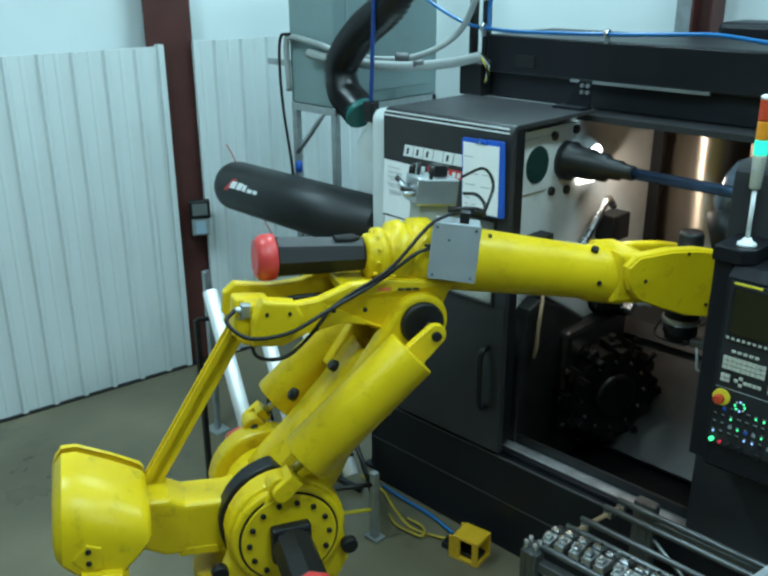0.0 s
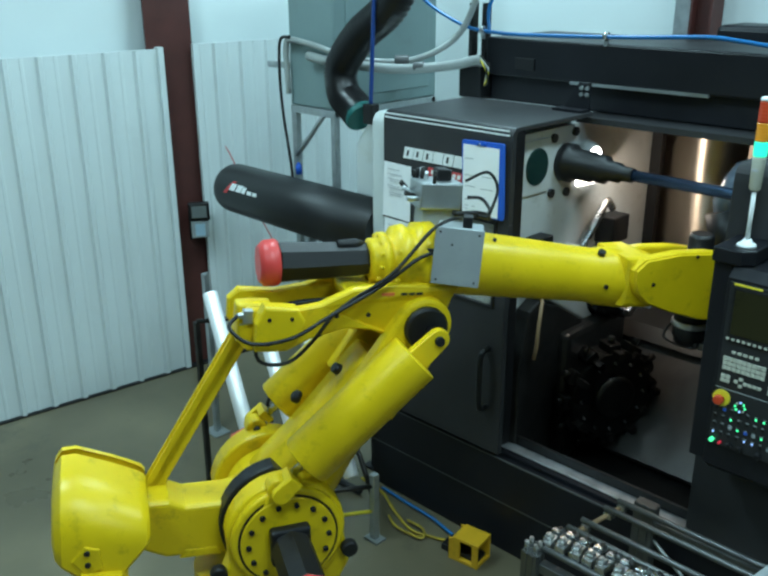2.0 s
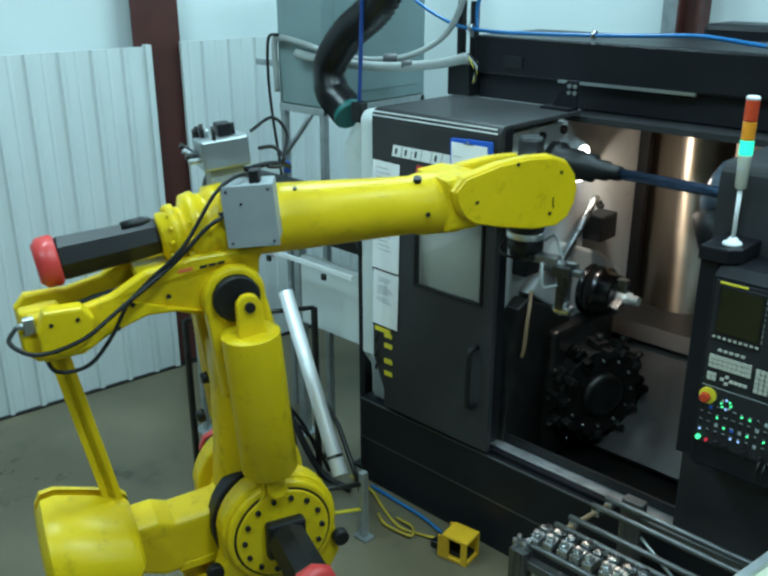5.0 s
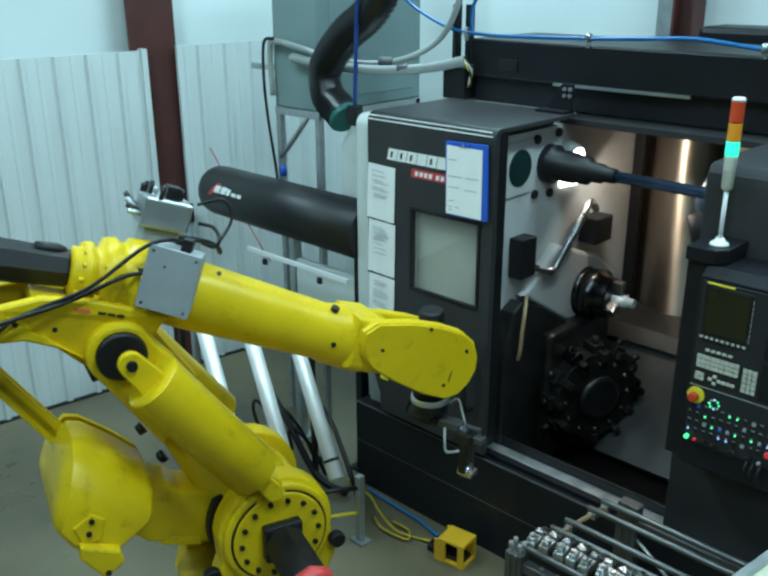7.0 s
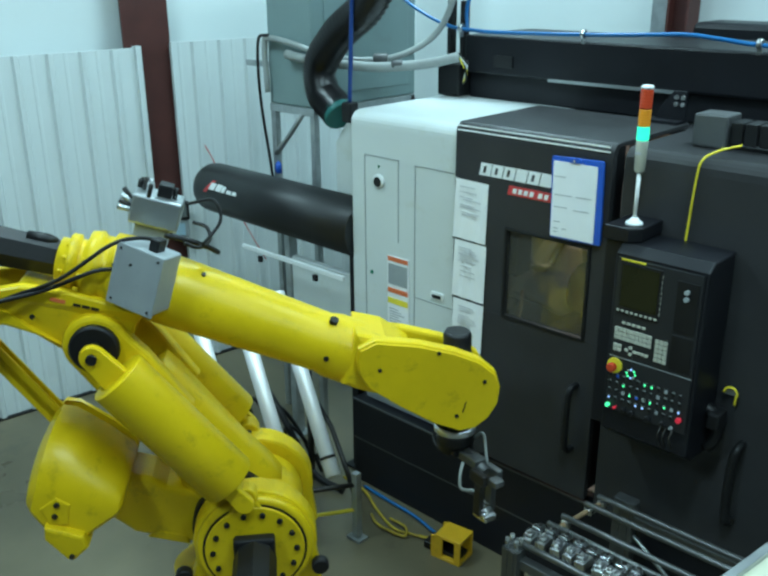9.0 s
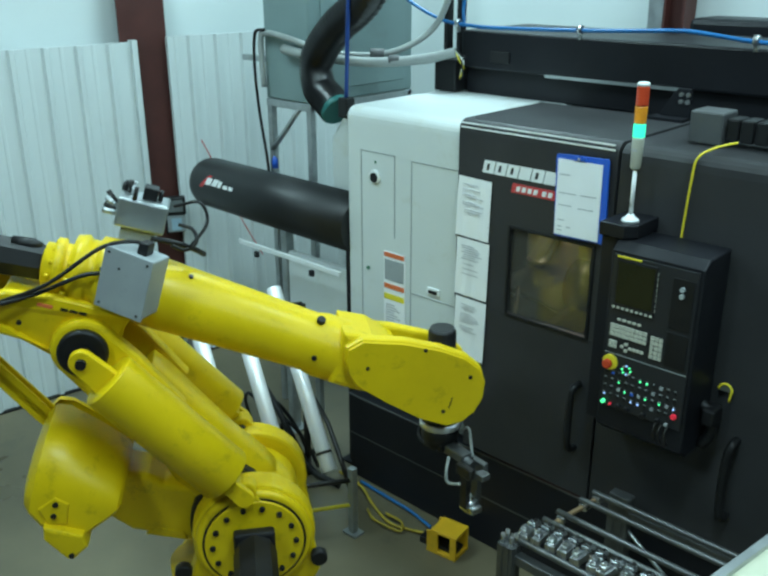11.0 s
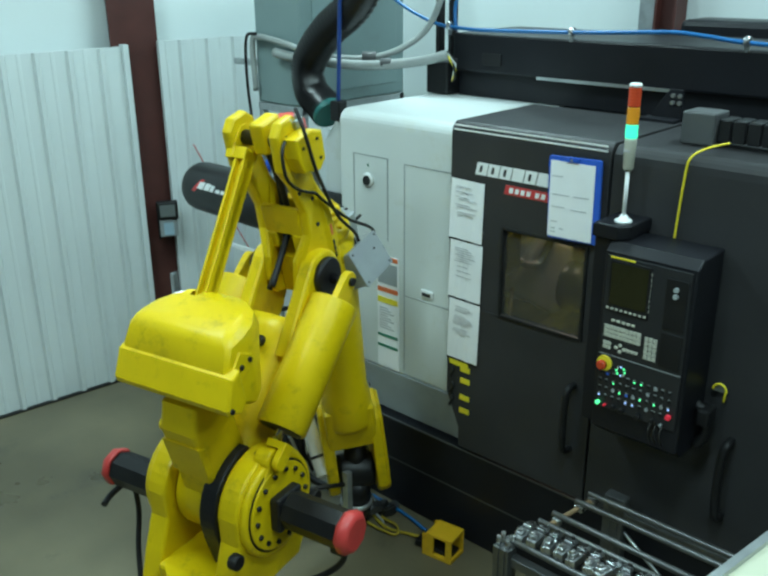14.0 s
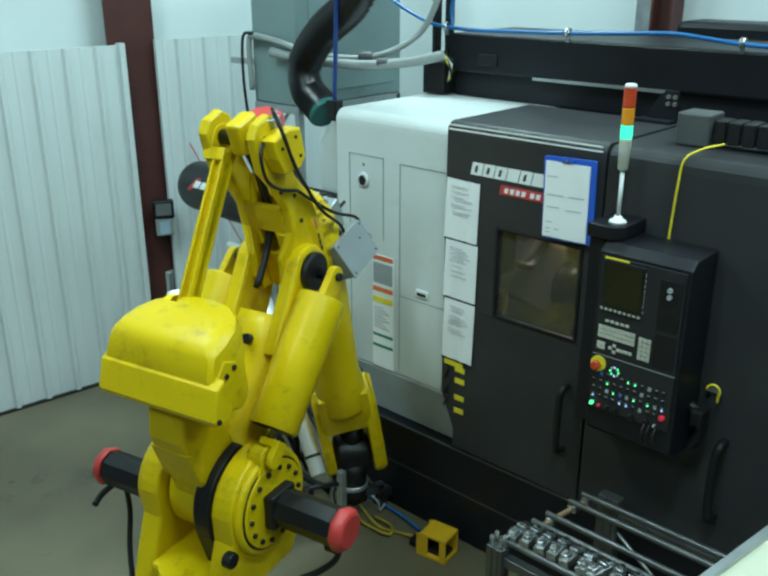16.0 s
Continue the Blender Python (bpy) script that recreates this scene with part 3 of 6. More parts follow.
    lathe_turn(bm, (-1.56, 3.70, 1.78), (-1.46, 3.70, 1.54), [(0, 0.09), (0.6, 0.10), (0.8, 0.06), (1, 0.05)], 14)
    part("holder", bm, BLACK, bag)


lathe_inside()


# ---- sliding doors, in their closed places; they slide along x ----
def left_door():
    bm = bm_new()
    y0, y1 = 2.978, 3.012
    wx0, wx1, wz0, wz1 = -2.068, -1.655, 1.318, 1.724
    prism(bm, [(-2.362, 0.84), (-2.362, wz0), (-1.585, wz0), (-1.585, 0.56), (-2.285, 0.56), (-2.285, 0.66)], y0, y1, "xz", 0.004)
    box(bm, -2.362, y0, wz0, wx0, y1, wz1)
    box(bm, wx1, y0, wz0, -1.585, y1, wz1)
    outline = [(y0, wz1), (y0, 2.10)] + [(y0 + 0.045 - 0.045 * math.cos(radians(a)), 2.11 + 0.045 * math.sin(radians(a))) for a in (20, 40, 60, 75, 90)] + [(3.61, 2.155), (3.61, 2.135), (3.03, 2.135), (y1, 2.11), (y1, wz1)]
    prism(bm, outline, -2.362, -1.585, "yz", 0.003)
    door = part("sliding_door", bm, CHARCOAL, lathe, "charcoal sliding door with a framed window")
    bm = bm_new()
    box(bm, -1.600, 3.013, 0.60, -1.585, 3.07, 2.134)
    part("door_return", bm, BLACK, door)
    bm = bm_new()
    for a, b, c, d in ((wx0 - 0.007, wz0 - 0.007, wx0 + 0.007, wz1 + 0.007), (wx1 - 0.007, wz0 - 0.007, wx1 + 0.007, wz1 + 0.007), (wx0 + 0.007, wz0 - 0.007, wx1 - 0.007, wz0 + 0.007), (wx0 + 0.007, wz1 - 0.007, wx1 - 0.007, wz1 + 0.007)):
        box(bm, a, 2.970, b, c, 2.992, d, 0.003)
    part("window_frame", bm, RUBBER, door, "black rubber window seal")
    bm = bm_new()
    box(bm, wx0 + 0.004, 2.988, wz0 + 0.004, wx1 - 0.004, 2.996, wz1 - 0.004)
    pane = part("window_pane", bm, GLASS, door, "oily amber-grey window pane")
    pane.visible_shadow = False
    bm = bm_new()
    hose(bm, [(-1.668, 2.978, 1.105), (-1.668, 2.935, 1.10), (-1.672, 2.922, 1.06), (-1.674, 2.922, 0.95), (-1.672, 2.922, 0.84), (-1.668, 2.935, 0.80), (-1.668, 2.978, 0.795)], 0.015, 10)
    part("handle", bm, RUBBER, door, "black bow handle")
    # highlight along the rounded top edge, laid on as bright strips
    bm = bm_new()
    box(bm, -2.35, 2.9715, 2.140, -1.60, 2.975, 2.146)
    box(bm, -2.35, 2.9745, 2.120, -1.60, 2.979, 2.126)
    part("edge_highlight", bm, TUBE, door, "bright thin strips for the highlight on the door's top edge")
    # maker's name as plain slanted white shapes
    for i in range(6):
        bm = bm_new()
        x = -2.226 + i * 0.0625
        prism(bm, [(x, 1.940), (x + 0.012, 1.995), (x + 0.069, 1.995), (x + 0.057, 1.940)], 2.9745, 2.9785, "xz")
        block = part("maker_shape", bm, WHITE, door, "white slanted maker's shape")
        if i in (0, 1, 2, 4):
            bm = bm_new()
            prism(bm, [(x + 0.0225, 1.953), (x + 0.0285, 1.982), (x + 0.0405, 1.982), (x + 0.0345, 1.953)], 2.9725, 2.975, "xz")
            part("shape_hole", bm, CHARCOAL, door)
    bm = bm_new()
    prism(bm, [(-2.07, 1.878), (-2.062, 1.918), (-1.80, 1.918), (-1.808, 1.878)], 2.974, 2.9785, "xz")
    badge = part("badge", bm, RED_SIGN, door, "red model badge")
    for i in range(6):
        bm = bm_new()
        x = -2.045 + i * 0.029 + (0.014 if i > 3 else 0)
        prism(bm, [(x, 1.887), (x + 0.005, 1.909), (x + 0.024, 1.909), (x + 0.019, 1.887)], 2.972, 2.9745, "xz")
        part("badge_bar", bm, WHITE, badge)
    # hanger bracket at the door's rear edge
    bm = bm_new()
    prism(bm, [(-1.74, 2.156), (-1.70, 2.235), (-1.66, 2.29), (-1.60, 2.29), (-1.60, 2.156)], 3.585, 3.60, "xz", 0.002)
    box(bm, -1.76, 3.52, 2.156, -1.60, 3.61, 2.168)
    hanger = part("hanger_bracket", bm, BASE_BLACK, door)
    studs("bolt", hanger, [(-1.64, 3.584, 2.265), (-1.61, 3.584, 2.265), (-1.64, 3.584, 2.235), (-1.61, 3.584, 2.235)], (0, -0.012, 0), 0.010, STEEL)
    # yellow warning tags under the papers
    for z in (0.985, 0.925, 0.835, 0.765):
        bm = bm_new()
        box(bm, -2.278, 2.9735, z - 0.013, -2.222, 2.9785, z + 0.013)
        part("warning_tag", bm, YELLOW_SIGN, door, "small yellow warning tag")
    bm = bm_new()
    box(bm, -2.345, 2.974, 0.995, -2.235, 2.9785, 1.022)
    part("warning_tag", bm, YELLOW_SIGN, door, "small yellow warning tag")
    for z in (0.955, 0.87, 0.80):
        bm = bm_new()
        hose(bm, [(-2.325, 2.975, z + 0.03), (-2.31, 2.962, z + 0.02), (-2.325, 2.958, z - 0.01), (-2.335, 2.972, z - 0.03)], 0.006, 6, 4)
        part("hook", bm, BLACK, door)
    return door


def paper_sheet(z_top, w, h, tilt):
    r = root("paper_sheet", pose(-2.352, 2.974, z_top, 0, tilt, 0), "printed white paper sheet taped to the lathe door", "paper", "papers on the door")
    bm = bm_new()
    cols = 6
    lo = [bm.verts.new((w * i / cols, -0.001 - 0.006 * math.sin(i * 1.3 + z_top * 9) ** 2, -h)) for i in range(cols + 1)]
    hi = [bm.verts.new((w * i / cols, -0.001 - 0.002 * (i % 2), 0)) for i in range(cols + 1)]
    lo2 = [bm.verts.new((v.co.x, v.co.y - 0.0008, v.co.z)) for v in lo]
    hi2 = [bm.verts.new((v.co.x, v.co.y - 0.0008, v.co.z)) for v in hi]
    for i in range(cols):
        bm.faces.new((lo[i], lo[i + 1], hi[i + 1], hi[i]))
        bm.faces.new((lo2[i], hi2[i], hi2[i + 1], lo2[i + 1]))
    part("sheet", bm, PAPER, r)
    bm = bm_new()
    random.seed(int(z_top * 100))
    z = -0.03
    while z > -h * 0.62:
        a = 0.03 + 0.02 * random.random()
        box(bm, a, -0.0098, z - 0.0035, w - 0.03 - 0.05 * random.random(), -0.0088, z)
        z -= 0.0105 if random.random() < 0.8 else 0.024
    part("printed_text", bm, INK, r)
    bm = bm_new()
    box(bm, -0.004, -0.0012, -h - 0.012, w + 0.004, 0.0, -h - 0.004)
    part("tape", bm, BLACK, r)
    return r


def clipboard():
    r = root("clipboard", pose(-1.846, 2.955, 2.075, 0, -2.0, 0), "blue clipboard with a white form hung on the lathe door", "clipboard")
    bm = bm_new()
    prism(bm, round_rect(0, -0.335, 0.235, 0.005, 0.01), 0.0, 0.012, "xz", 0.002)
    part("board", bm, BLUE, r)
    bm = bm_new()
    prism(bm, [(0.004, -0.325), (0.205, -0.328), (0.212, -0.018), (0.012, -0.012)], -0.004, -0.0005, "xz")
    part("form", bm, PAPER, r, "white form")
    for x0, x1, z in ((0.02, 0.07, -0.075), (0.02, 0.10, -0.15), (0.12, 0.19, -0.150), (0.02, 0.08, -0.20), (0.11, 0.18, -0.205), (0.02, 0.05, -0.262), (0.02, 0.04, -0.29), (0.02, 0.04, -0.305), (0.06, 0.08, -0.29)):
        bm = bm_new()
        box(bm, x0, -0.0055, z - 0.002, x1, -0.0038, z + 0.002)
        part("printed_line", bm, INK, r)
    bm = bm_new()
    box(bm, 0.085, -0.010, -0.014, 0.14, -0.001, 0.003, 0.003)
    cyl(bm, (0.095, -0.007, 0.005), (0.13, -0.007, 0.005), 0.004, seg=10)
    part("clip", bm, BLUE, r, "blue clip")
    bm = bm_new()
    cyl(bm, (0.110, -0.0095, -0.005), (0.110, -0.0125, -0.005), 0.005, seg=10)
    part("rivet", bm, STEEL, r)
    return r


def right_door():
    bm = bm_new()
    y0, y1 = 2.978, 3.012
    outline = [(y0, 0.56), (y0, 2.09)] + [(y0 + 0.05 - 0.05 * math.cos(radians(a)), 2.10 + 0.05 * math.sin(radians(a))) for a in (20, 40, 60, 75, 90)] + [(3.61, 2.15), (3.61, 2.13), (3.04, 2.13), (y1, 2.10), (y1, 0.56)]
    prism(bm, outline, -1.575, 0.85, "yz", 0.004)
    door = part("sliding_door", bm, CHARCOAL, lathe, "charcoal sliding door that carries the control pendant")
    bm = bm_new()
    hose(bm, [(-0.985, 2.978, 1.105), (-0.985, 2.935, 1.10), (-0.992, 2.922, 1.06), (-0.996, 2.922, 0.94), (-0.992, 2.922, 0.82), (-0.985, 2.935, 0.78), (-0.985, 2.978, 0.775)], 0.016, 10)
    part("handle", bm, RUBBER, door, "black bow handle")
    bm = bm_new()
    pts = [(-1.075, 2.965, 1.30)] + [(-1.048 + 0.025 * math.cos(radians(a)), 2.955, 1.303 + 0.026 * math.sin(radians(a))) for a in (170, 130, 90, 50, 10, -30)] + [(-1.03, 2.96, 1.26)]
    hose(bm, pts, 0.0048, 8, 4)
    part("cable_hook", bm, YELLOW_SIGN, door, "yellow cable hook")
    bm = bm_new()
    prism(bm, disc_outline(-1.05, 1.295, 0.025, 0, 180, 10), 2.962, 2.976, "xz")
    part("hook_plate", bm, ALLOY, door)
    bm = bm_new()
    hose(bm, [(-1.19, 3.10, 2.19), (-1.24, 3.02, 2.175), (-1.275, 2.972, 2.14), (-1.285, 2.966, 2.05), (-1.292, 2.966, 1.92), (-1.297, 2.965, 1.80)], 0.0045, 8)
    part("yellow_cable", bm, YELLOW_SIGN, door, "yellow cable over the door's edge")
    bm = bm_new()
    box(bm, -1.41, 3.17, 2.152, -1.28, 3.30, 2.275, 0.008)
    chain = part("chain_bracket", bm, DARK_GREY, door, "grey cable chain bracket")
    bm = bm_new()
    for i in range(30):
        box(bm, -1.275 + i * 0.055, 3.19, 2.17, -1.228 + i * 0.055, 3.29, 2.255, 0.006)
        box(bm, -1.235 + i * 0.055, 3.205, 2.18, -1.213 + i * 0.055, 3.275, 2.245)
    part("cable_chain", bm, BLACK, chain, "black cable drag chain")
    bm = bm_new()
    box(bm, -1.14, 3.40, 2.155, -0.5, 3.55, 2.32, 0.02)
    part("door_drive", bm, BASE_BLACK, door)
    return door


def pendant():
    """The control box and its post. Its face lies at y = 2.75."""
    r = root("control_pendant", pose(0, 0, 0), "black control pendant with a screen, keys and lit buttons", "control panel")
    bm = bm_new()
    prism(bm, [(2.75, 1.10), (2.75, 1.815), (2.79, 1.845), (2.96, 1.845), (2.96, 1.06), (2.80, 1.06)], -1.455, -1.100, "yz", 0.008)
    body = part("body", bm, BASE_BLACK, r)
    bm = bm_new()
    box(bm, -1.53, 2.80, 1.08, -1.462, 2.975, 1.845, 0.006)
    part("post", bm, BASE_BLACK, r)
    bm = bm_new()
    prism(bm, [(-1.53, 2.78), (-1.43, 2.78), (-1.395, 2.82), (-1.395, 2.975), (-1.53, 2.975)], 1.848, 1.902, "xy", 0.006)
    part("top_bracket", bm, BASE_BLACK, r)
    f = 2.75
    bm = bm_new()
    box(bm, -1.440, f - 0.006, 1.19, -1.115, f - 0.0005, 1.805, 0.002)
    face = part("face", bm, PANEL, r, "dark pendant face")
    bm = bm_new()
    box(bm, -1.425, f - 0.012, 1.592, -1.262, f - 0.0065, 1.792, 0.003)
    part("bezel", bm, BLACK, face)
    bm = bm_new()
    box(bm, -1.415, f - 0.0145, 1.622, -1.272, f - 0.0125, 1.782)
    part("screen", bm, SCREEN, face, "dark olive screen")
    bm = bm_new()
    box(bm, -1.425, f - 0.010, 1.796, -1.33, f - 0.0065, 1.802)
    part("yellow_line", bm, YELLOW_SIGN, face)
    bm = bm_new()
    for i in range(9):
        box(bm, -1.425 + i * 0.0185, f - 0.0155, 1.600, -1.415 + i * 0.0185, f - 0.0125, 1.608)
    for i in range(8):
        box(bm, -1.267, f - 0.010, 1.62 + i * 0.02, -1.261, f - 0.0066, 1.632 + i * 0.02)
    part("soft_keys", bm, KEY, face)
    # key blocks, each key a small raised cap
    caps = []
    for row in range(3):
        for i in range(9):
            caps.append((-1.425 + i * 0.0165, 1.522 - row * 0.017, -1.411 + i * 0.0165, 1.535 - row * 0.017))
    for row in range(5):
        for i in range(3):
            caps.append((-1.262 + i * 0.0165, 1.515 - row * 0.018, -1.249 + i * 0.0165, 1.529 - row * 0.018))
    for row in range(2):
        for i in range(2):
            caps.append((-1.425 + i * 0.0165, 1.456 - row * 0.016, -1.411 + i * 0.0165, 1.468 - row * 0.016))
    for i, j in ((0, 0), (1, 1), (1, -1), (2, 0), (3, 0), (4, 0), (5, 0)):
        caps.append((-1.378 + i * 0.016, 1.448 + j * 0.013, -1.366 + i * 0.016, 1.458 + j * 0.013))
    for i in range(5):
        caps.append((-1.40 + i * 0.02, 1.553, -1.387 + i * 0.02, 1.561))
    for x0, z0, x1, z1 in caps:
        bm = bm_new()
        box(bm, x0, f - 0.013, z0, x1, f - 0.0065, z1)
        part("key", bm, KEY, face)
    bm = bm_new()
    box(bm, -1.205, f - 0.010, 1.43, -1.125, f - 0.0065, 1.565, 0.002)
    box(bm, -1.205, f - 0.010, 1.58, -1.125, f - 0.0065, 1.77, 0.002)
    part("side_cover", bm, BLACK, face)
    bm = bm_new()
    for z in (1.735, 1.71):
        cyl(bm, (-1.165, f - 0.007, z), (-1.165, f - 0.022, z), 0.009, seg=12)
    part("side_knob", bm, GREY_BOX, face)
    bm = bm_new()
    box(bm, -1.44, f - 0.0072, 1.412, -1.115, f - 0.0062, 1.415)
    part("divider", bm, GREY_BOX, face)
    bm = bm_new()
    cyl(bm, (-1.412, f - 0.0065, 1.378), (-1.412, f - 0.016, 1.378), 0.030, seg=24)
    ring = part("stop_ring", bm, YELLOW_SIGN, face, "yellow ring")
    bm = bm_new()
    lathe_turn(bm, (-1.412, f - 0.016, 1.378), (-1.412, f - 0.045, 1.378), [(0, 0.011), (0.4, 0.012), (0.45, 0.019), (0.9, 0.018), (1, 0.013)], 20)
    part("stop_button", bm, LAMP_RED, ring, "red emergency stop button")
    # rows of lit buttons and switches
    random.seed(11)
    for row in range(4):
        for i in range(11):
            x, z = -1.425 + i * 0.028, 1.335 - row * 0.032
            pick = random.random()
            lit = LED_GREEN if pick < 0.10 else LED_BLUE if pick < 0.15 else None
            bm = bm_new()
            if lit:
                box(bm, x - 0.0035, f - 0.011, z - 0.003, x + 0.0025, f - 0.0065, z + 0.003)
            else:
                box(bm, x - 0.006, f - 0.011, z - 0.005, x + 0.006, f - 0.0065, z + 0.005, 0.001)
            part("button", bm, lit or (GREY_BOX if pick > 0.93 else BLUE if pick > 0.86 else BLACK), face)
            bm = bm_new()
            box(bm, x - 0.007, f - 0.0072, z + 0.007, x + 0.002 + 0.006 * random.random(), f - 0.0062, z + 0.0095)
            part("legend_bar", bm, GREY_BOX, face)
    for i in range(8):
        a = radians(i * 45)
        bm = bm_new()
        box(bm, -1.345 + 0.017 * math.cos(a) - 0.003, f - 0.011, 1.362 + 0.017 * math.sin(a) - 0.003, -1.345 + 0.017 * math.cos(a) + 0.003, f - 0.0065, 1.362 + 0.017 * math.sin(a) + 0.003)
        part("dial_light", bm, (LED_GREEN, LED_GREEN, LED_BLUE, KEY)[i % 4], face)
    for x, z, mat, rr in ((-1.425, 1.208, LED_GREEN, 0.008), (-1.14, 1.245, LED_RED, 0.010), (-1.395, 1.206, LED_RED, 0.005), (-1.36, 1.206, BLACK, 0.010), (-1.325, 1.204, BLACK, 0.010), (-1.26, 1.203, BLACK, 0.012), (-1.20, 1.206, BLACK, 0.010), (-1.165, 1.203, GREY_BOX, 0.006)):
        bm = bm_new()
        cyl(bm, (x, f - 0.0065, z), (x, f - 0.022, z), rr, seg=14, edge=0.002)
        part("knob", bm, mat, face)
    bm = bm_new()
    for dx in (0, 0.02, 0.045):
        hose(bm, [(-1.20 + dx, f - 0.02, 1.20), (-1.20 + dx, f - 0.04, 1.17), (-1.19 + dx, f - 0.03, 1.13)], 0.004, 6, 4)
    part("key_ring", bm, DARK_STEEL, r)
    bm = bm_new()
    hose(bm, [(-1.11, 2.90, 1.25), (-1.07, 2.90, 1.22), (-1.06, 2.90, 1.14), (-1.09, 2.90, 1.08)], 0.022, 8, 5)
    box(bm, -1.09, 2.86, 1.18, -1.04, 2.94, 1.25, 0.01)
    part("handwheel_holder", bm, BLACK, r)
    return r


def signal_tower():
    r = root("signal_tower", pose(-1.447, 2.85, 1.902), "signal tower with red, amber and lit green lenses", "signal light")
    bm = bm_new()
    lathe_turn(bm, (0, 0, 0), (0, 0, 0.025), [(0, 0.033), (0.35, 0.031), (0.5, 0.02), (1, 0.014)], 24)
    part("foot", bm, WHITE, r)
    bm = bm_new()
    cyl(bm, (0, 0, 0.02), (0, 0, 0.20), 0.0075, seg=14)
    part("pole", bm, WHITE, r)
    bm = bm_new()
    lathe_turn(bm, (0, 0, 0.195), (0, 0, 0.309), [(0, 0.014), (0.06, 0.019), (0.95, 0.0215), (1, 0.0215)], 24)
    bodyp = part("body", bm, shader("pale_grey_plastic", (0.50, 0.50, 0.42), 0.5), r, "pale grey body")
    bm = bm_new()
    box(bm, -0.012, -0.0225, 0.262, 0.010, -0.019, 0.270)
    part("maker_bar", bm, INK, bodyp)
    for z0, z1, mat, nm in ((0.311, 0.358, LAMP_GREEN, "lit green lens"), (0.360, 0.420, LAMP_AMBER, "amber lens"), (0.422, 0.490, LAMP_RED, "red lens")):
        bm = bm_new()
        prof = [(0, 0.0205)]
        for i in range(6):
            prof += [((i + 0.2) / 6, 0.0222), ((i + 0.8) / 6, 0.0222), ((i + 1) / 6, 0.0210)]
        lathe_turn(bm, (0, 0, z0), (0, 0, z1), prof, 28)
        part("lens", bm, mat, r, nm)
    bm = bm_new()
    lathe_turn(bm, (0, 0, 0.491), (0, 0, 0.503), [(0, 0.0222), (0.6, 0.0222), (1, 0.018)], 24)
    part("cap", bm, WHITE, r)
    return r


door_left, door_right = left_door(), right_door()
papers = [paper_sheet(1.908, 0.182, 0.276, 1.5), paper_sheet(1.622, 0.182, 0.276, 1.0), paper_sheet(1.335, 0.178, 0.30, 1.0)]
board, panel, tower = clipboard(), pendant(), signal_tower()


# ---- the robot ----
AXIS = (-2.498, 1.576)          # first axis on the floor
A1, H2, L2 = 0.210, 0.800, 0.934  # second axis: ahead and up; length of the lower arm
REAR = (-0.61, 0.0)             # rod pivot on the upper arm
FOOT = (-0.53, -0.02)           # rod pivot on the crank
WRIST = (1.315, 0.100)          # wrist centre on the upper arm
EAR = (0.935, 0.014)            # balancer pivot on the lower arm
BOSS = (0.185, 1.016)           # balancer foot on the turret
SIDE = 0.24                     # balancers' distance from the middle
# seconds, then degrees: turn, lean of the lower arm, pitch of the upper arm, turn of the gripper, roll of the forearm
JOINTS = [
    (0, 64.29, 37.16, -6.13, 0, 0),
    (0.5, 63.35, 37.55, -5.58, 0, 0),
    (1, 63.06, 38.09, -5.45, 0, 0),
    (1.5, 62.86, 38.33, -5.13, 0, 0),
    (2, 62.71, 37.80, -5.31, 0, 0),
    (2.5, 63.30, 38.05, -5.73, 0, 0),
    (3, 64.86, 36.51, -6.31, 0, 0),
    (3.5, 66.06, 32.77, -5.84, 0, 0),
    (4, 66.12, 19.09, 1.90, 0, 0),
    (4.2, 66.37, 14.13, 5.89, 0, 0),
    (4.7, 67.83, 2.03, 7.37, 0, 0),
    (5.3, 71.00, -12.87, -0.26, 0, 0),
    (5.9, 72.98, -22.27, -11.90, 0, 0),
    (6.3, 73.31, -25.99, -16.93, 0, 0),
    (6.5, 73.55, -27.77, -19.94, 0, 0),
    (7, 70.56, -30.95, -19.18, 0, 0),
    (7.5, 57.30, -37.62, -15.05, 0, 0),
    (8, 56.49, -36.44, -15.96, 0, 0),
    (8.5, 52.67, -34.13, -16.41, 0, 0),
    (9, 50.43, -32.09, -17.22, 0, 0),
    (9.2, 49.35, -31.40, -17.34, 0, 0),
    (9.7, 49.43, -30.75, -18.20, 0, 0),
    (10.3, 50.12, -31.02, -18.28, 0, 0),
    (10.9, 52.50, -33.88, -17.36, 0, 0),
    (11.3, 55.65, -36.72, -16.21, 0, 0),
    (11.5, 57.39, -37.74, -15.93, 0, 0),
    (12, 72.87, -30.76, -19.53, 10, 0),
    (12.5, 96.59, -29.10, -21.76, 30, 0),
    (13, 108.34, -14.51, -46.88, 40, -18),
    (13.5, 105.40, 16.98, -70.64, 40, -36),
    (14, 101.49, 32.96, -74.13, 40, -42),
    (14.5, 101.14, 34.60, -73.56, 40, -42),
    (15, 101.38, 32.56, -72.00, 40, -42),
    (15.5, 101.86, 30.98, -70.58, 40, -42),
    (16, 102.70, 29.90, -69.30, 40, -42),
]
GRIP_YAW = -62.0

robot = root("robot_arm", pose(AXIS[0], AXIS[1], 0), "large yellow six-axis robot arm with a counterweight on the floor", "robot")


def moved(name):
    """A joint of the robot: an empty part that carries its meshes."""
    ob = new(name)
    ob.parent = robot
    return ob


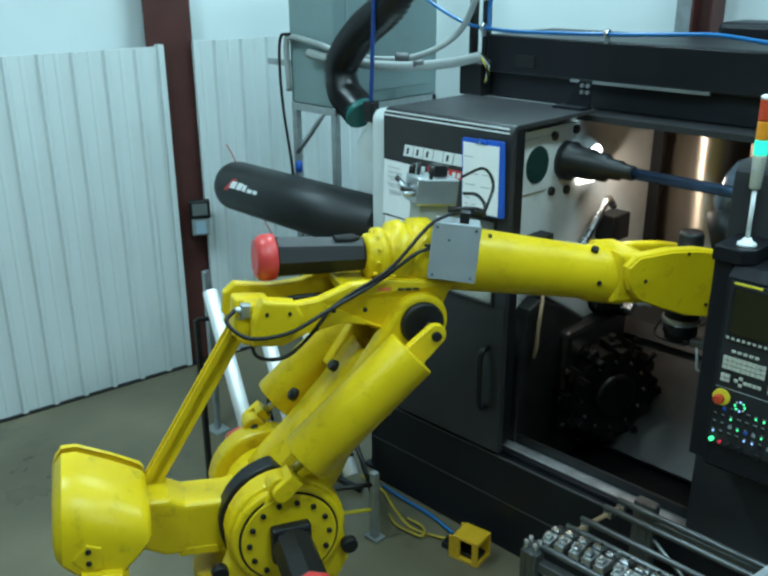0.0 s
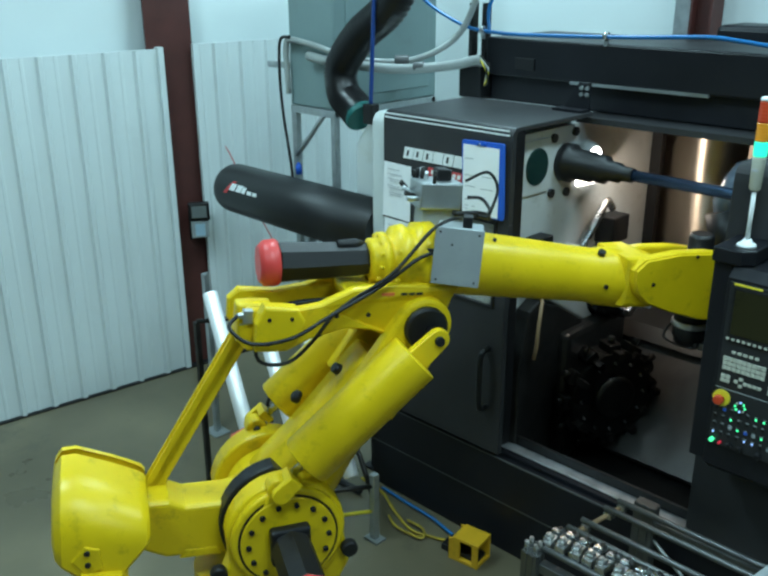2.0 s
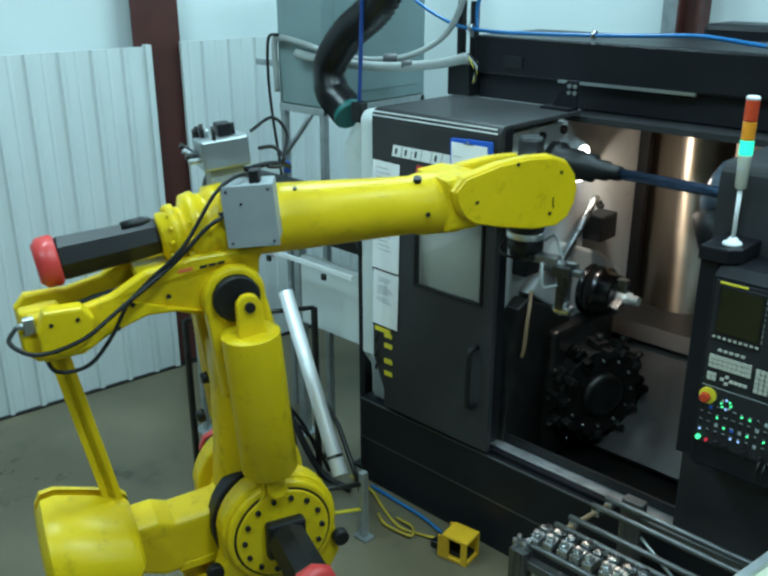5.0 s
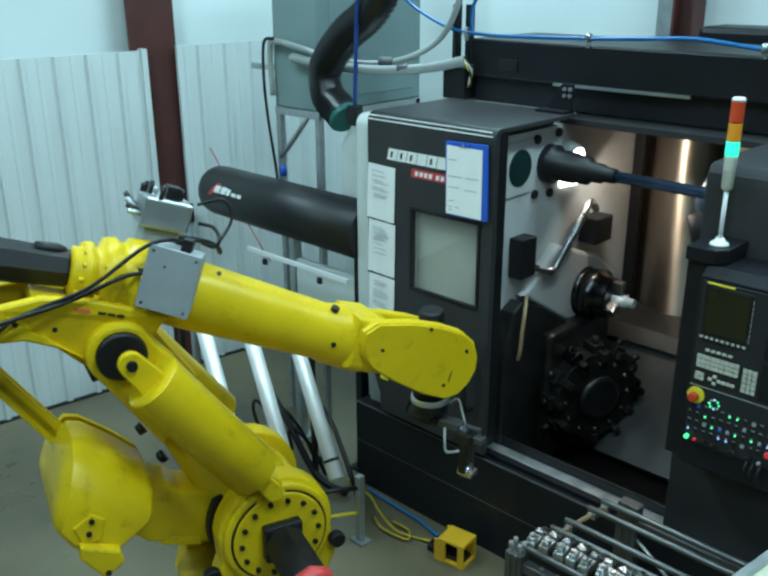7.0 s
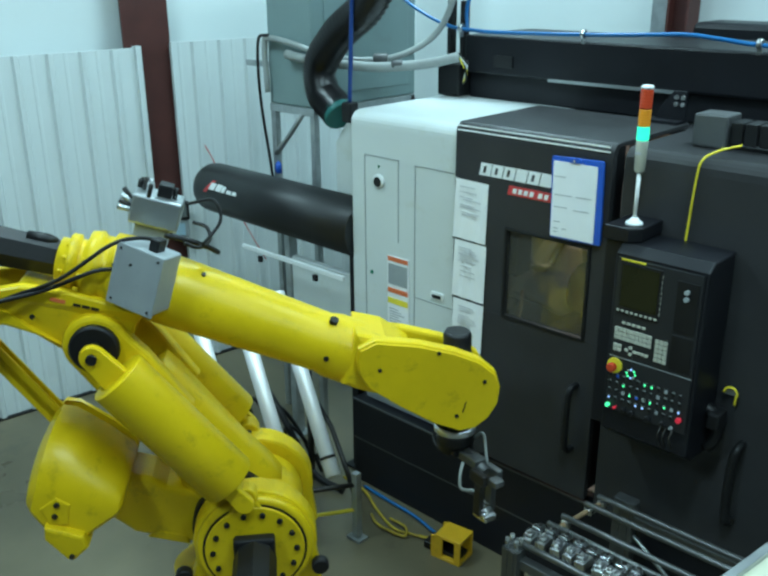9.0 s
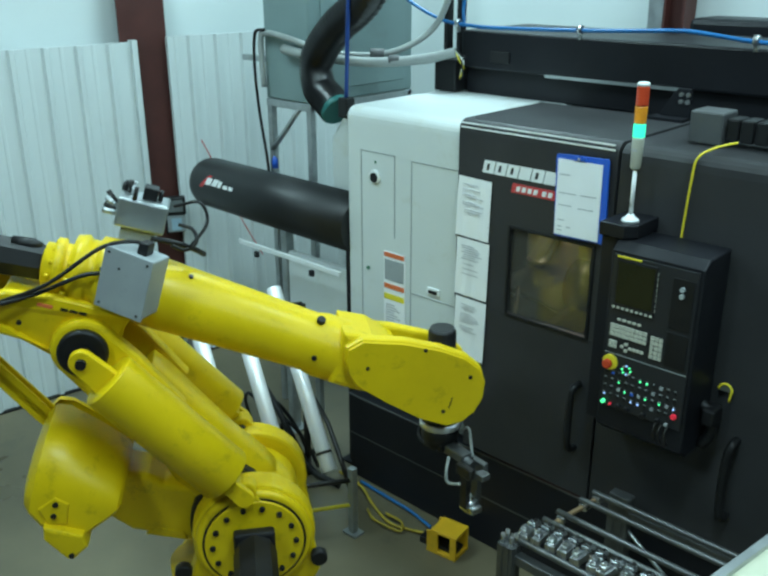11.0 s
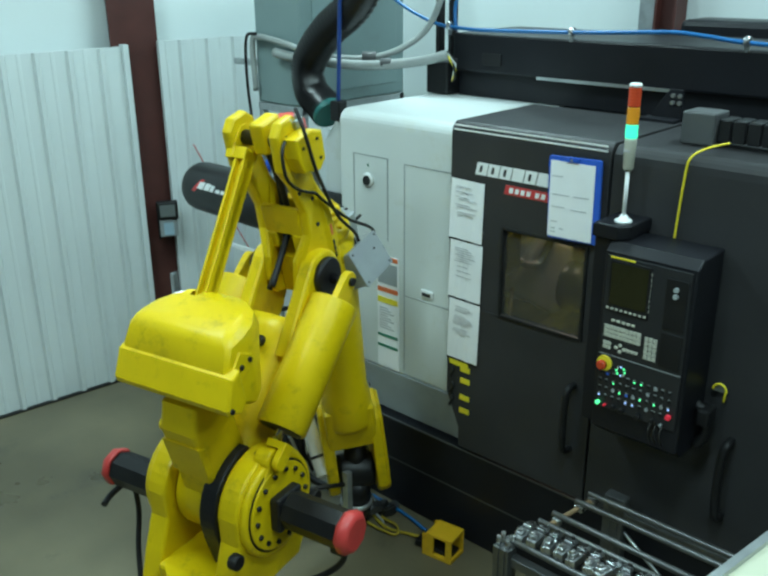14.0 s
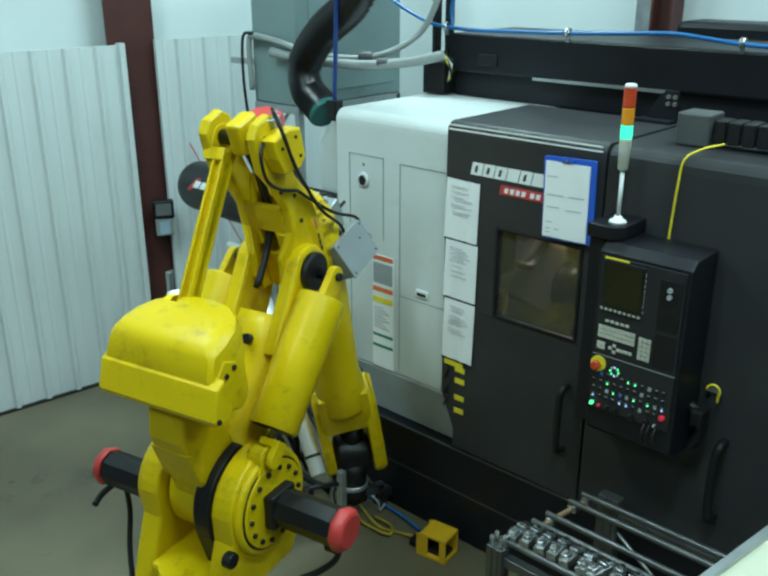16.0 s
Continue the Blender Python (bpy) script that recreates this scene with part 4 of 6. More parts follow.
def octo(bm, p0, p1, r, r2=None):
    """An eight-sided motor body with softened edges."""
    lathe_turn(bm, p0, p1, [(0, r * 0.94), (0.03, r), (0.97, r2 or r), (1, (r2 or r) * 0.94)], 8)
    for f in bm.faces:
        f.smooth = False


def robot_base():
    bm = bm_new()
    prism(bm, round_rect(-0.36, -0.36, 0.36, 0.36, 0.05), 0.0, 0.035, "xy", 0.004)
    lathe_turn(bm, (0, 0, 0.034), (0, 0, 0.40), [(0, 0.24), (0.08, 0.20), (0.5, 0.15), (0.75, 0.13), (1, 0.13)], 40)
    ob = part("base", bm, YELLOW, robot, "yellow cast base")
    studs("anchor_bolt", ob, [(x, y, 0.034) for x in (-0.32, 0.32) for y in (-0.32, 0, 0.32)], (0, 0, 0.026), 0.02, DARK_STEEL, 6)
    bm = bm_new()
    hose(bm, [(-0.30, 0.1, 0.2), (-0.5, 0.2, 0.12), (-0.7, 0.4, 0.03), (-0.9, 0.9, 0.02), (-1.3, 1.2, 0.02)], 0.02, 8)
    part("supply_cable", bm, RUBBER, ob)


def robot_turret():
    ob = moved("turret")
    bm = bm_new()
    lathe_turn(bm, (0, 0, 0.405), (0, 0, 0.56), [(0, 0.13), (0.25, 0.13), (0.7, 0.13), (1, 0.13)], 40)
    # side cheeks that hold the second axis
    for y0, y1 in ((-0.235, -0.135), (0.135, 0.235)):
        outline = [(-0.10, 0.44), (-0.06, 0.58), (-0.01, 0.72)] + disc_outline(A1, H2, 0.228, 172, -12, 18) + [(A1 + 0.24, 0.62), (0.36, 0.46)]
        prism(bm, outline, y0, y1, "xz", 0.014)
    box(bm, -0.09, -0.14, 0.44, 0.32, 0.14, 0.56, 0.02)
    part("turret_casting", bm, YELLOW, ob, "yellow turret casting")
    # balancer feet
    for s in (-1, 1):
        bm = bm_new()
        outline = [(BOSS[0] - 0.10, BOSS[1] - 0.13)] + disc_outline(BOSS[0], BOSS[1], 0.045, 200, -20, 10) + [(BOSS[0] + 0.12, BOSS[1] - 0.12)]
        prism(bm, outline, s * 0.235 - 0.035, s * 0.235 + 0.035, "xz", 0.008)
        foot = part("balancer_foot", bm, YELLOW, ob)
        bm = bm_new()
        cyl(bm, (BOSS[0], s * 0.18, BOSS[1]), (BOSS[0], s * 0.30, BOSS[1]), 0.018, seg=14, edge=0.003)
        part("pin", bm, BLACK, foot)
    # drive face of the second axis: ring, bolts, motor with red cap
    for s in (-1, 1):
        bm = bm_new()
        lathe_turn(bm, (A1, s * 0.232, H2), (A1, s * 0.262, H2), [(0, 0.214), (0.6, 0.214), (0.9, 0.208), (1, 0.198)], 48)
        ring = part("drive_ring", bm, YELLOW, ob)
        bm = bm_new()
        lathe_turn(bm, (A1, s * 0.2615, H2), (A1, s * 0.2635, H2), [(0, 0.190), (1, 0.190)], 48)
        part("ring_groove", bm, BLACK, ring)
        bm = bm_new()
        lathe_turn(bm, (A1, s * 0.2625, H2), (A1, s * 0.272, H2), [(0, 0.181), (0.8, 0.181), (1, 0.175)], 48)
        part("drive_cover", bm, YELLOW, ring)
        studs("bolt", ring, circle(A1, s * 0.268, H2, 0.152, 14), (0, s * 0.014, 0), 0.0105, BLACK)
    yy = -0.272
    bm = bm_new()
    box(bm, A1 - 0.075, yy - 0.05, H2 - 0.075, A1 + 0.075, yy, H2 + 0.075, 0.012)
    octo(bm, (A1, yy - 0.045, H2), (A1, yy - 0.30, H2 - 0.005), 0.078)
    motor = part("motor", bm, BLACK, ob, "black servo motor")
    bm = bm_new()
    lathe_turn(bm, (A1, yy - 0.30, H2 - 0.005), (A1, yy - 0.355, H2 - 0.006), [(0, 0.082), (0.2, 0.088), (0.75, 0.086), (1, 0.066)], 8)
    part("cap", bm, RED, motor, "red motor cap")
    bm = bm_new()
    hose(bm, [(A1 + 0.02, yy - 0.27, H2 - 0.07), (A1 + 0.03, yy - 0.27, H2 - 0.17), (A1, yy - 0.2, H2 - 0.25), (A1 - 0.1, yy - 0.06, H2 - 0.32), (0, -0.28, 0.42)], 0.013, 8)
    box(bm, A1 - 0.02, yy - 0.30, H2 - 0.12, A1 + 0.05, yy - 0.24, H2 - 0.07, 0.006)
    part("motor_cable", bm, RUBBER, motor)
    z3 = 0.70
    bm = bm_new()
    octo(bm, (A1 - 0.02, 0.27, z3), (A1 - 0.02, 0.62, z3 - 0.005), 0.078)
    motor = part("motor", bm, BLACK, ob, "black servo motor")
    bm = bm_new()
    lathe_turn(bm, (A1 - 0.02, 0.62, z3 - 0.005), (A1 - 0.02, 0.67, z3 - 0.006), [(0, 0.080), (0.2, 0.086), (0.75, 0.084), (1, 0.064)], 8)
    part("cap", bm, RED, motor, "red motor cap")
    bm = bm_new()
    hose(bm, [(A1 - 0.02, 0.55, z3 - 0.07), (A1 - 0.03, 0.53, z3 - 0.2), (A1 - 0.1, 0.48, z3 - 0.35), (0, 0.36, 0.12)], 0.012, 8)
    hose(bm, [(A1 - 0.02, 0.60, z3 - 0.07), (A1 - 0.08, 0.64, z3 - 0.12), (A1 - 0.14, 0.62, z3 - 0.13)], 0.014, 8)
    part("motor_cable", bm, RUBBER, motor)
    bm = bm_new()
    lathe_turn(bm, (A1 - 0.02, 0.23, z3), (A1 - 0.02, 0.275, z3), [(0, 0.13), (0.7, 0.12), (1, 0.11)], 24)
    box(bm, A1 - 0.16, 0.20, 0.46, A1 + 0.10, 0.26, 0.78, 0.02)
    part("gear_housing", bm, YELLOW, ob)
    # rubber stops beside the drive face
    for dx in (-0.265, 0.235):
        bm = bm_new()
        cyl(bm, (A1 + dx, -0.235, H2 - 0.10), (A1 + dx, -0.275, H2 - 0.10), 0.032, seg=16, edge=0.006)
        part("rubber_stop", bm, RUBBER, ob)
    bm = bm_new()
    arc = disc_outline(A1, H2, 0.238, 95, 262, 22)
    prism(bm, arc + [(A1 + 0.02, H2 - 0.20), (A1 + 0.02, H2 + 0.20)], -0.134, -0.055, "xz", 0.008)
    prism(bm, [(A1 - 0.14, 0.45), (A1 - 0.225, H2 - 0.08), (A1 - 0.06, H2 - 0.2), (A1 + 0.0, 0.45)], -0.134, -0.055, "xz", 0.004)
    part("inner_cover", bm, BLACK, ob, "black curved crank cover")
    return ob


def robot_lower():
    ob = moved("lower_arm")
    bm = bm_new()
    lathe_turn(bm, (0, -0.13, 0), (0, 0.13, 0), [(0, 0.17), (0.08, 0.185), (0.92, 0.185), (1, 0.17)], 40)
    # broad tapering box with a rounded back, then two knuckles
    def ring(z, x0, x1, w, c=0.3):
        k = min(x1 - x0, 2 * w) * c
        return [(x0 + k, -w, z), (x1 - k, -w, z), (x1, -w + k, z), (x1, w - k, z), (x1 - k, w, z), (x0 + k, w, z), (x0, w - k, z), (x0, -w + k, z)]
    rings(bm, [ring(0.02, -0.17, 0.17, 0.13), ring(0.14, -0.165, 0.17, 0.135), ring(0.30, -0.135, 0.145, 0.14), ring(0.52, -0.105, 0.125, 0.14), ring(0.66, -0.095, 0.115, 0.14), ring(0.72, -0.085, 0.105, 0.135)])
    for s in (-1, 1):
        y0, y1 = (s * 0.158, s * 0.088) if s < 0 else (0.088, 0.158)
        outline = [(-0.10, 0.56), (-0.105, 0.80)] + disc_outline(0, L2, 0.112, 190, -10, 16) + [(0.125, 0.80), (0.13, 0.56)]
        prism(bm, outline, y0, y1, "xz", 0.016)
    part("arm_casting", bm, YELLOW, ob, "yellow lower arm casting")
    for s in (-1, 1):
        bm = bm_new()
        lathe_turn(bm, (0, s * 0.155, L2), (0, s * 0.185, L2), [(0, 0.084), (0.8, 0.084), (1, 0.075)], 36)
        disc = part("elbow_cover", bm, BLACK, ob, "round black elbow cover")
        bm = bm_new()
        lathe_turn(bm, (EAR[1], s * 0.184, EAR[0]), (EAR[1], s * 0.262, EAR[0]), [(0, 0.022), (1, 0.022)], 16)
        part("ear_pin", bm, BLACK, disc)
    bm = bm_new()
    lathe_turn(bm, (-0.125, -0.03, 0.60), (-0.15, -0.03, 0.60), [(0, 0.024), (1, 0.02)], 12)
    part("stop_bolt", bm, BLACK, ob)
    bm = bm_new()
    lathe_turn(bm, (-0.15, 0.06, 0.40), (-0.18, 0.06, 0.40), [(0, 0.026), (0.7, 0.026), (1, 0.014)], 12)
    part("stop_bolt", bm, BLACK, ob)
    studs("bolt", ob, circle(0, -0.128, 0, 0.15, 8), (0, -0.011, 0), 0.009, BLACK)
    return ob


def robot_upper():
    ob = moved("upper_arm")
    # elbow casting: runs back to the rod, carries the gear above the elbow
    bm = bm_new()
    outline = [(-0.70, -0.035), (-0.66, -0.075), (-0.52, -0.085), (-0.43, -0.04), (-0.30, -0.005), (-0.20, -0.015), (-0.10, -0.075), (0.0, -0.10), (0.08, -0.075), (0.11, 0.0), (0.115, 0.10), (0.14, 0.155), (-0.12, 0.165), (-0.28, 0.15), (-0.40, 0.095), (-0.52, 0.075), (-0.66, 0.085), (-0.70, 0.045)]
    for y0, y1 in ((-0.084, -0.056), (0.056, 0.084)):
        prism(bm, outline, y0, y1, "xz", 0.010)
    box(bm, -0.08, -0.058, -0.02, 0.10, 0.058, 0.15)
    box(bm, -0.69, -0.030, -0.045, -0.56, 0.014, 0.075, 0.012)
    for v in bm.verts:
        v.co.y *= 1.0 + 0.62 * min(1.0, max(0.0, (math.hypot(v.co.x, v.co.z) - 0.115) / 0.05))
    casting = part("elbow_casting", bm, YELLOW, ob, "yellow elbow casting")
    bm = bm_new()
    box(bm, -0.31, -0.094, -0.012, -0.185, 0.094, 0.016, 0.006)
    box(bm, -0.188, -0.092, -0.018, -0.115, -0.040, 0.010, 0.006)
    box(bm, -0.188, 0.040, -0.018, -0.115, 0.092, 0.010, 0.006)
    part("web", bm, YELLOW, casting)
    bm = bm_new()
    box(bm, -0.30, -0.094, 0.09, -0.13, 0.094, 0.13, 0.01)
    part("top_plate", bm, YELLOW, casting)
    bm = bm_new()
    hose(bm, [(-0.60, 0.0, 0.0), (-0.40, -0.01, 0.03), (-0.22, 0.0, 0.03), (-0.12, 0.01, -0.03), (-0.02, 0.0, -0.16)], 0.014, 8)
    hose(bm, [(-0.60, 0.02, 0.02), (-0.40, 0.02, 0.05), (-0.22, 0.03, 0.04), (-0.11, 0.02, -0.02), (0.0, 0.02, -0.16)], 0.012, 8)
    part("inner_cable", bm, RUBBER, casting, "black cables inside the elbow")
    bm = bm_new()
    box(bm, -0.175, -0.1385, 0.122, -0.125, -0.1355, 0.134)
    part("maker_bar", bm, ORANGE_SIGN, casting, "faded red maker's bar")
    for x in (-0.10, -0.07, -0.04):
        bm = bm_new()
        box(bm, x, -0.1385, 0.122, x + 0.025, -0.1355, 0.132)
        part("model_bar", bm, DARK_STEEL, casting)
    bm = bm_new()
    cyl(bm, (REAR[0], -0.142, REAR[1]), (REAR[0], 0.142, REAR[1]), 0.03, seg=16)
    part("pivot_pin", bm, DARK_STEEL, casting)
    studs("bolt", casting, [(x, -0.134, z) for x, z in ((-0.34, 0.05), (-0.22, 0.05), (-0.40, -0.02), (-0.52, 0.05))], (0, -0.006, 0), 0.009, DARK_STEEL)
    bm = bm_new()
    prism(bm, [(-0.645, -0.05), (-0.645, 0.05), (-0.615, 0.115), (-0.50, 0.105), (-0.47, 0.06), (-0.50, -0.035), (-0.57, -0.055)], -0.205, -0.134, "xz", 0.010)
    rear = part("rear_block", bm, YELLOW, casting)
    studs("bolt", rear, [(-0.60, -0.204, 0.07), (-0.60, -0.204, -0.02), (-0.52, -0.204, 0.07)], (0, -0.006, 0), 0.007, DARK_STEEL)
    bm = bm_new()
    box(bm, -0.68, -0.150, 0.035, -0.645, -0.118, 0.085, 0.004)
    cyl(bm, (-0.655, -0.135, 0.06), (-0.70, -0.140, 0.065), 0.011, seg=10)
    cyl(bm, (-0.655, -0.128, 0.03), (-0.69, -0.128, 0.03), 0.009, seg=10)
    part("connector", bm, ALLOY, rear, "grey cable connectors")
    bm = bm_new()
    hose(bm, [(-0.70, -0.14, 0.065), (-0.73, -0.17, 0.03), (-0.66, -0.220, -0.01), (-0.52, -0.220, 0.005), (-0.38, -0.19, 0.07), (-0.2, -0.16, 0.16), (-0.06, -0.15, 0.26), (0.0, -0.145, 0.285)], 0.0075, 8)
    hose(bm, [(-0.64, -0.14, -0.02), (-0.62, -0.17, -0.10), (-0.52, -0.17, -0.11), (-0.43, -0.155, -0.04), (-0.36, -0.15, 0.06)], 0.007, 8)
    hose(bm, [(-0.36, -0.15, 0.06), (-0.28, -0.15, 0.12), (-0.15, -0.17, 0.22), (-0.02, -0.16, 0.37), (0.06, -0.14, 0.41), (0.13, -0.08, 0.40)], 0.007, 8)
    part("cable", bm, RUBBER, ob, "black cables along the elbow")
    # gear housing of the fourth axis: turned rings on the forearm's line
    d = Vector((math.cos(radians(-6.3)), 0, math.sin(radians(-6.3))))
    o = Vector((-0.005, 0, 0.225))
    back = Vector((0.9985, 0, 0.055))
    bm = bm_new()
    lathe_turn(bm, o + back * -0.19, o + back * 0.06, [(0, 0.06), (0.03, 0.085), (0.14, 0.085), (0.16, 0.105), (0.26, 0.105), (0.28, 0.09), (0.36, 0.09), (0.4, 0.125), (0.55, 0.132), (0.6, 0.118), (0.7, 0.118), (0.74, 0.135), (1, 0.135)], 30)
    box(bm, -0.10, -0.08, 0.11, 0.14, 0.08, 0.22, 0.02)
    gear = part("gear_housing", bm, YELLOW, ob)
    low_ring, high_ring = [], []
    for i in range(12):
        a = radians(i * 30)
        off = Vector((0, math.cos(a), 0)) + Vector((-d.z, 0, d.x)) * math.sin(a)
        p = o + back * -0.155 + off * 0.094
        low_ring.append(p)
        p = o + back * -0.085 + off * 0.112
        high_ring.append(p)
    studs("gear_bolt", gear, low_ring, (-0.016, 0, 0), 0.008, YELLOW, 6)
    studs("gear_bolt", gear, high_ring, (-0.022, 0, 0), 0.010, YELLOW, 6)
    # motor behind
    m0 = o + back * -0.185 + Vector((0, 0.025, 0.0))
    bm = bm_new()
    octo(bm, m0, m0 - back * 0.335 + Vector((0, 0.025, 0)), 0.066, 0.078)
    motor = part("motor", bm, BLACK, ob, "long black servo motor")
    bm = bm_new()
    e0 = m0 - back * 0.335 + Vector((0, 0.025, 0))
    lathe_turn(bm, e0, e0 - back * 0.075, [(0, 0.082), (0.15, 0.092), (0.72, 0.09), (1, 0.068)], 8)
    part("cap", bm, RED, motor, "red motor cap")
    bm = bm_new()
    q = m0 - back * 0.02 + Vector((0, 0, 0.06))
    lathe_turn(bm, q, q - back * 0.10, [(0, 0.012), (0.3, 0.022), (1, 0.02)], 10)
    part("plug", bm, BLACK, motor)
    # forearm: turns on its own line behind the gear
    arm = moved("forearm_joint")
    bm = bm_new()
    f0 = o + d * 0.05
    lathe_turn(bm, f0, f0 + d * 0.09, [(0, 0.13), (1, 0.13)], 30)
    lathe_turn(bm, o + d * 0.14, o + d * 0.99, [(0, 0.118), (0.02, 0.126), (0.12, 0.126), (0.55, 0.116), (0.75, 0.112), (0.80, 0.122), (0.97, 0.124), (1, 0.118)], 32)
    fore = part("forearm", bm, YELLOW, arm, "yellow forearm tube")
    for u in (0.79, 0.30):
        bm = bm_new()
        p = o + d * u + Vector((0, -0.05, 0.104))
        cyl(bm, p, p + Vector((0, -0.006, 0.016)), 0.016 if u > 0.5 else 0.008, seg=10)
        part("plug", bm, BLACK, fore)
    bm = bm_new()
    p = o + d * 0.79 + Vector((0, -0.120, -0.01))
    cyl(bm, p, p + Vector((0, -0.006, 0)), 0.010, seg=10)
    part("plug", bm, BLACK, fore)
    # fork: two prongs joined behind the wrist
    bm = bm_new()
    prong = [(0.875, 0.205), (0.922, 0.250), (1.08, 0.277), (1.22, 0.280), (1.325, 0.268), (1.395, 0.235), (1.432, 0.180), (1.444, 0.118), (1.43, 0.055), (1.395, 0.0), (1.34, -0.028), (1.23, -0.020), (1.08, 0.020), (0.955, 0.062), (0.905, 0.105), (0.885, 0.150)]
    for s in (-1, 1):
        y0, y1 = (-0.152, -0.095) if s < 0 else (0.095, 0.152)
        prism(bm, prong if s < 0 else [(x, 0.1 + (z - 0.1) * 0.74) for x, z in prong], y0, y1, "xz", 0.012)
    prism(bm, [(0.86, 0.245), (0.97, 0.250), (1.09, 0.21), (1.09, 0.035), (0.97, 0.03), (0.86, 0.04)], -0.125, 0.125, "xz", 0.02)
    fork = part("fork", bm, YELLOW, arm, "yellow wrist fork")
    bm = bm_new()
    prism(bm, [(x * 0.97 + 0.036, z * 0.95 + 0.006) for x, z in prong], -0.162, -0.151, "xz", 0.004)
    part("fork_cover", bm, YELLOW, fork, "flat yellow cover plate")
    studs("bolt", fork, [(x, -0.160, z) for x, z in ((1.36, 0.195), (0.972, 0.147), (1.303, 0.037), (1.16, 0.262))], (0, -0.006, 0), 0.0075, DARK_STEEL)
    bm = bm_new()
    box(bm, 1.318, -0.1645, 0.055, 1.322, -0.160, 0.10)
    part("scratch_mark", bm, DARK_STEEL, fork)
    # grey junction box on the camera's side and the valve block on top
    bm = bm_new()
    box(bm, 0.0, 0.0, 0.180, 0.168, 0.120, 0.388, 0.007)
    jb = part("junction_box", bm, GREY_BOX, ob, "grey steel junction box", pose(0.006, -0.158, 0, 0, 0, -25))
    bm = bm_new()
    box(bm, -0.004, -0.004, 0.176, 0.172, 0.006, 0.392, 0.003)
    lid = part("lid", bm, GREY_BOX, jb)
    studs("screw", lid, [(x, -0.003, z) for x, z in ((0.014, 0.194), (0.154, 0.194), (0.014, 0.374), (0.154, 0.374), (0.06, 0.33))], (0, -0.004, 0), 0.0045, DARK_STEEL)
    bm = bm_new()
    box(bm, 0.09, 0.03, 0.386, 0.125, 0.08, 0.43, 0.004)
    part("gland", bm, BLACK, jb)
    bm = bm_new()
    box(bm, -0.03, 0.03, 0.27, 0.002, 0.06, 0.295, 0.004)
    part("gland", bm, BLACK, jb)
    bm = bm_new()
    box(bm, -0.085, -0.085, 0.41, 0.085, 0.05, 0.515, 0.008)
    vb = part("valve_block", bm, ALLOY, ob, "grey pneumatic valve block with fittings", Matrix.Translation((0.085, 0.10, -0.005)))
    bm = bm_new()
    box(bm, -0.06, -0.06, 0.33, 0.06, 0.03, 0.412)
    part("bracket", bm, GREY_BOX, vb)
    random.seed(3)
    for i in range(9):
        bm = bm_new()
        x, y = -0.08 + 0.155 * random.random(), -0.08 + 0.12 * random.random()
        cyl(bm, (x, y, 0.513), (x, y, 0.535 + 0.03 * random.random()), 0.008, seg=8)
        part("fitting", bm, (ALLOY, BLACK, DARK_STEEL)[i % 3], vb)
    for i in range(4):
        bm = bm_new()
        cyl(bm, (-0.084, -0.06 + 0.03 * i, 0.45), (-0.13, -0.06 + 0.03 * i, 0.45 + 0.015 * i), 0.010, seg=8)
        part("fitting", bm, (ALLOY, DARK_STEEL)[i % 2], vb)
    bm = bm_new()
    box(bm, -0.01, -0.05, 0.514, 0.04, 0.01, 0.56, 0.005)
    part("coil", bm, BLACK, vb)
    bm = bm_new()
    hose(bm, [(0.13, -0.03, 0.45), (0.18, -0.05, 0.45), (0.20, -0.09, 0.42), (0.17, -0.14, 0.40), (0.12, -0.16, 0.41)], 0.007, 8)
    hose(bm, [(0.05, -0.1, 0.40), (0.13, -0.12, 0.41), (0.20, -0.08, 0.39), (0.24, -0.02, 0.36)], 0.010, 8)
    hose(bm, [(0.10, -0.06, 0.52), (0.18, -0.08, 0.56), (0.22, -0.1, 0.50), (0.18, -0.14, 0.41)], 0.006, 8)
    part("air_line", bm, RUBBER, vb)
    return ob, arm, o, d


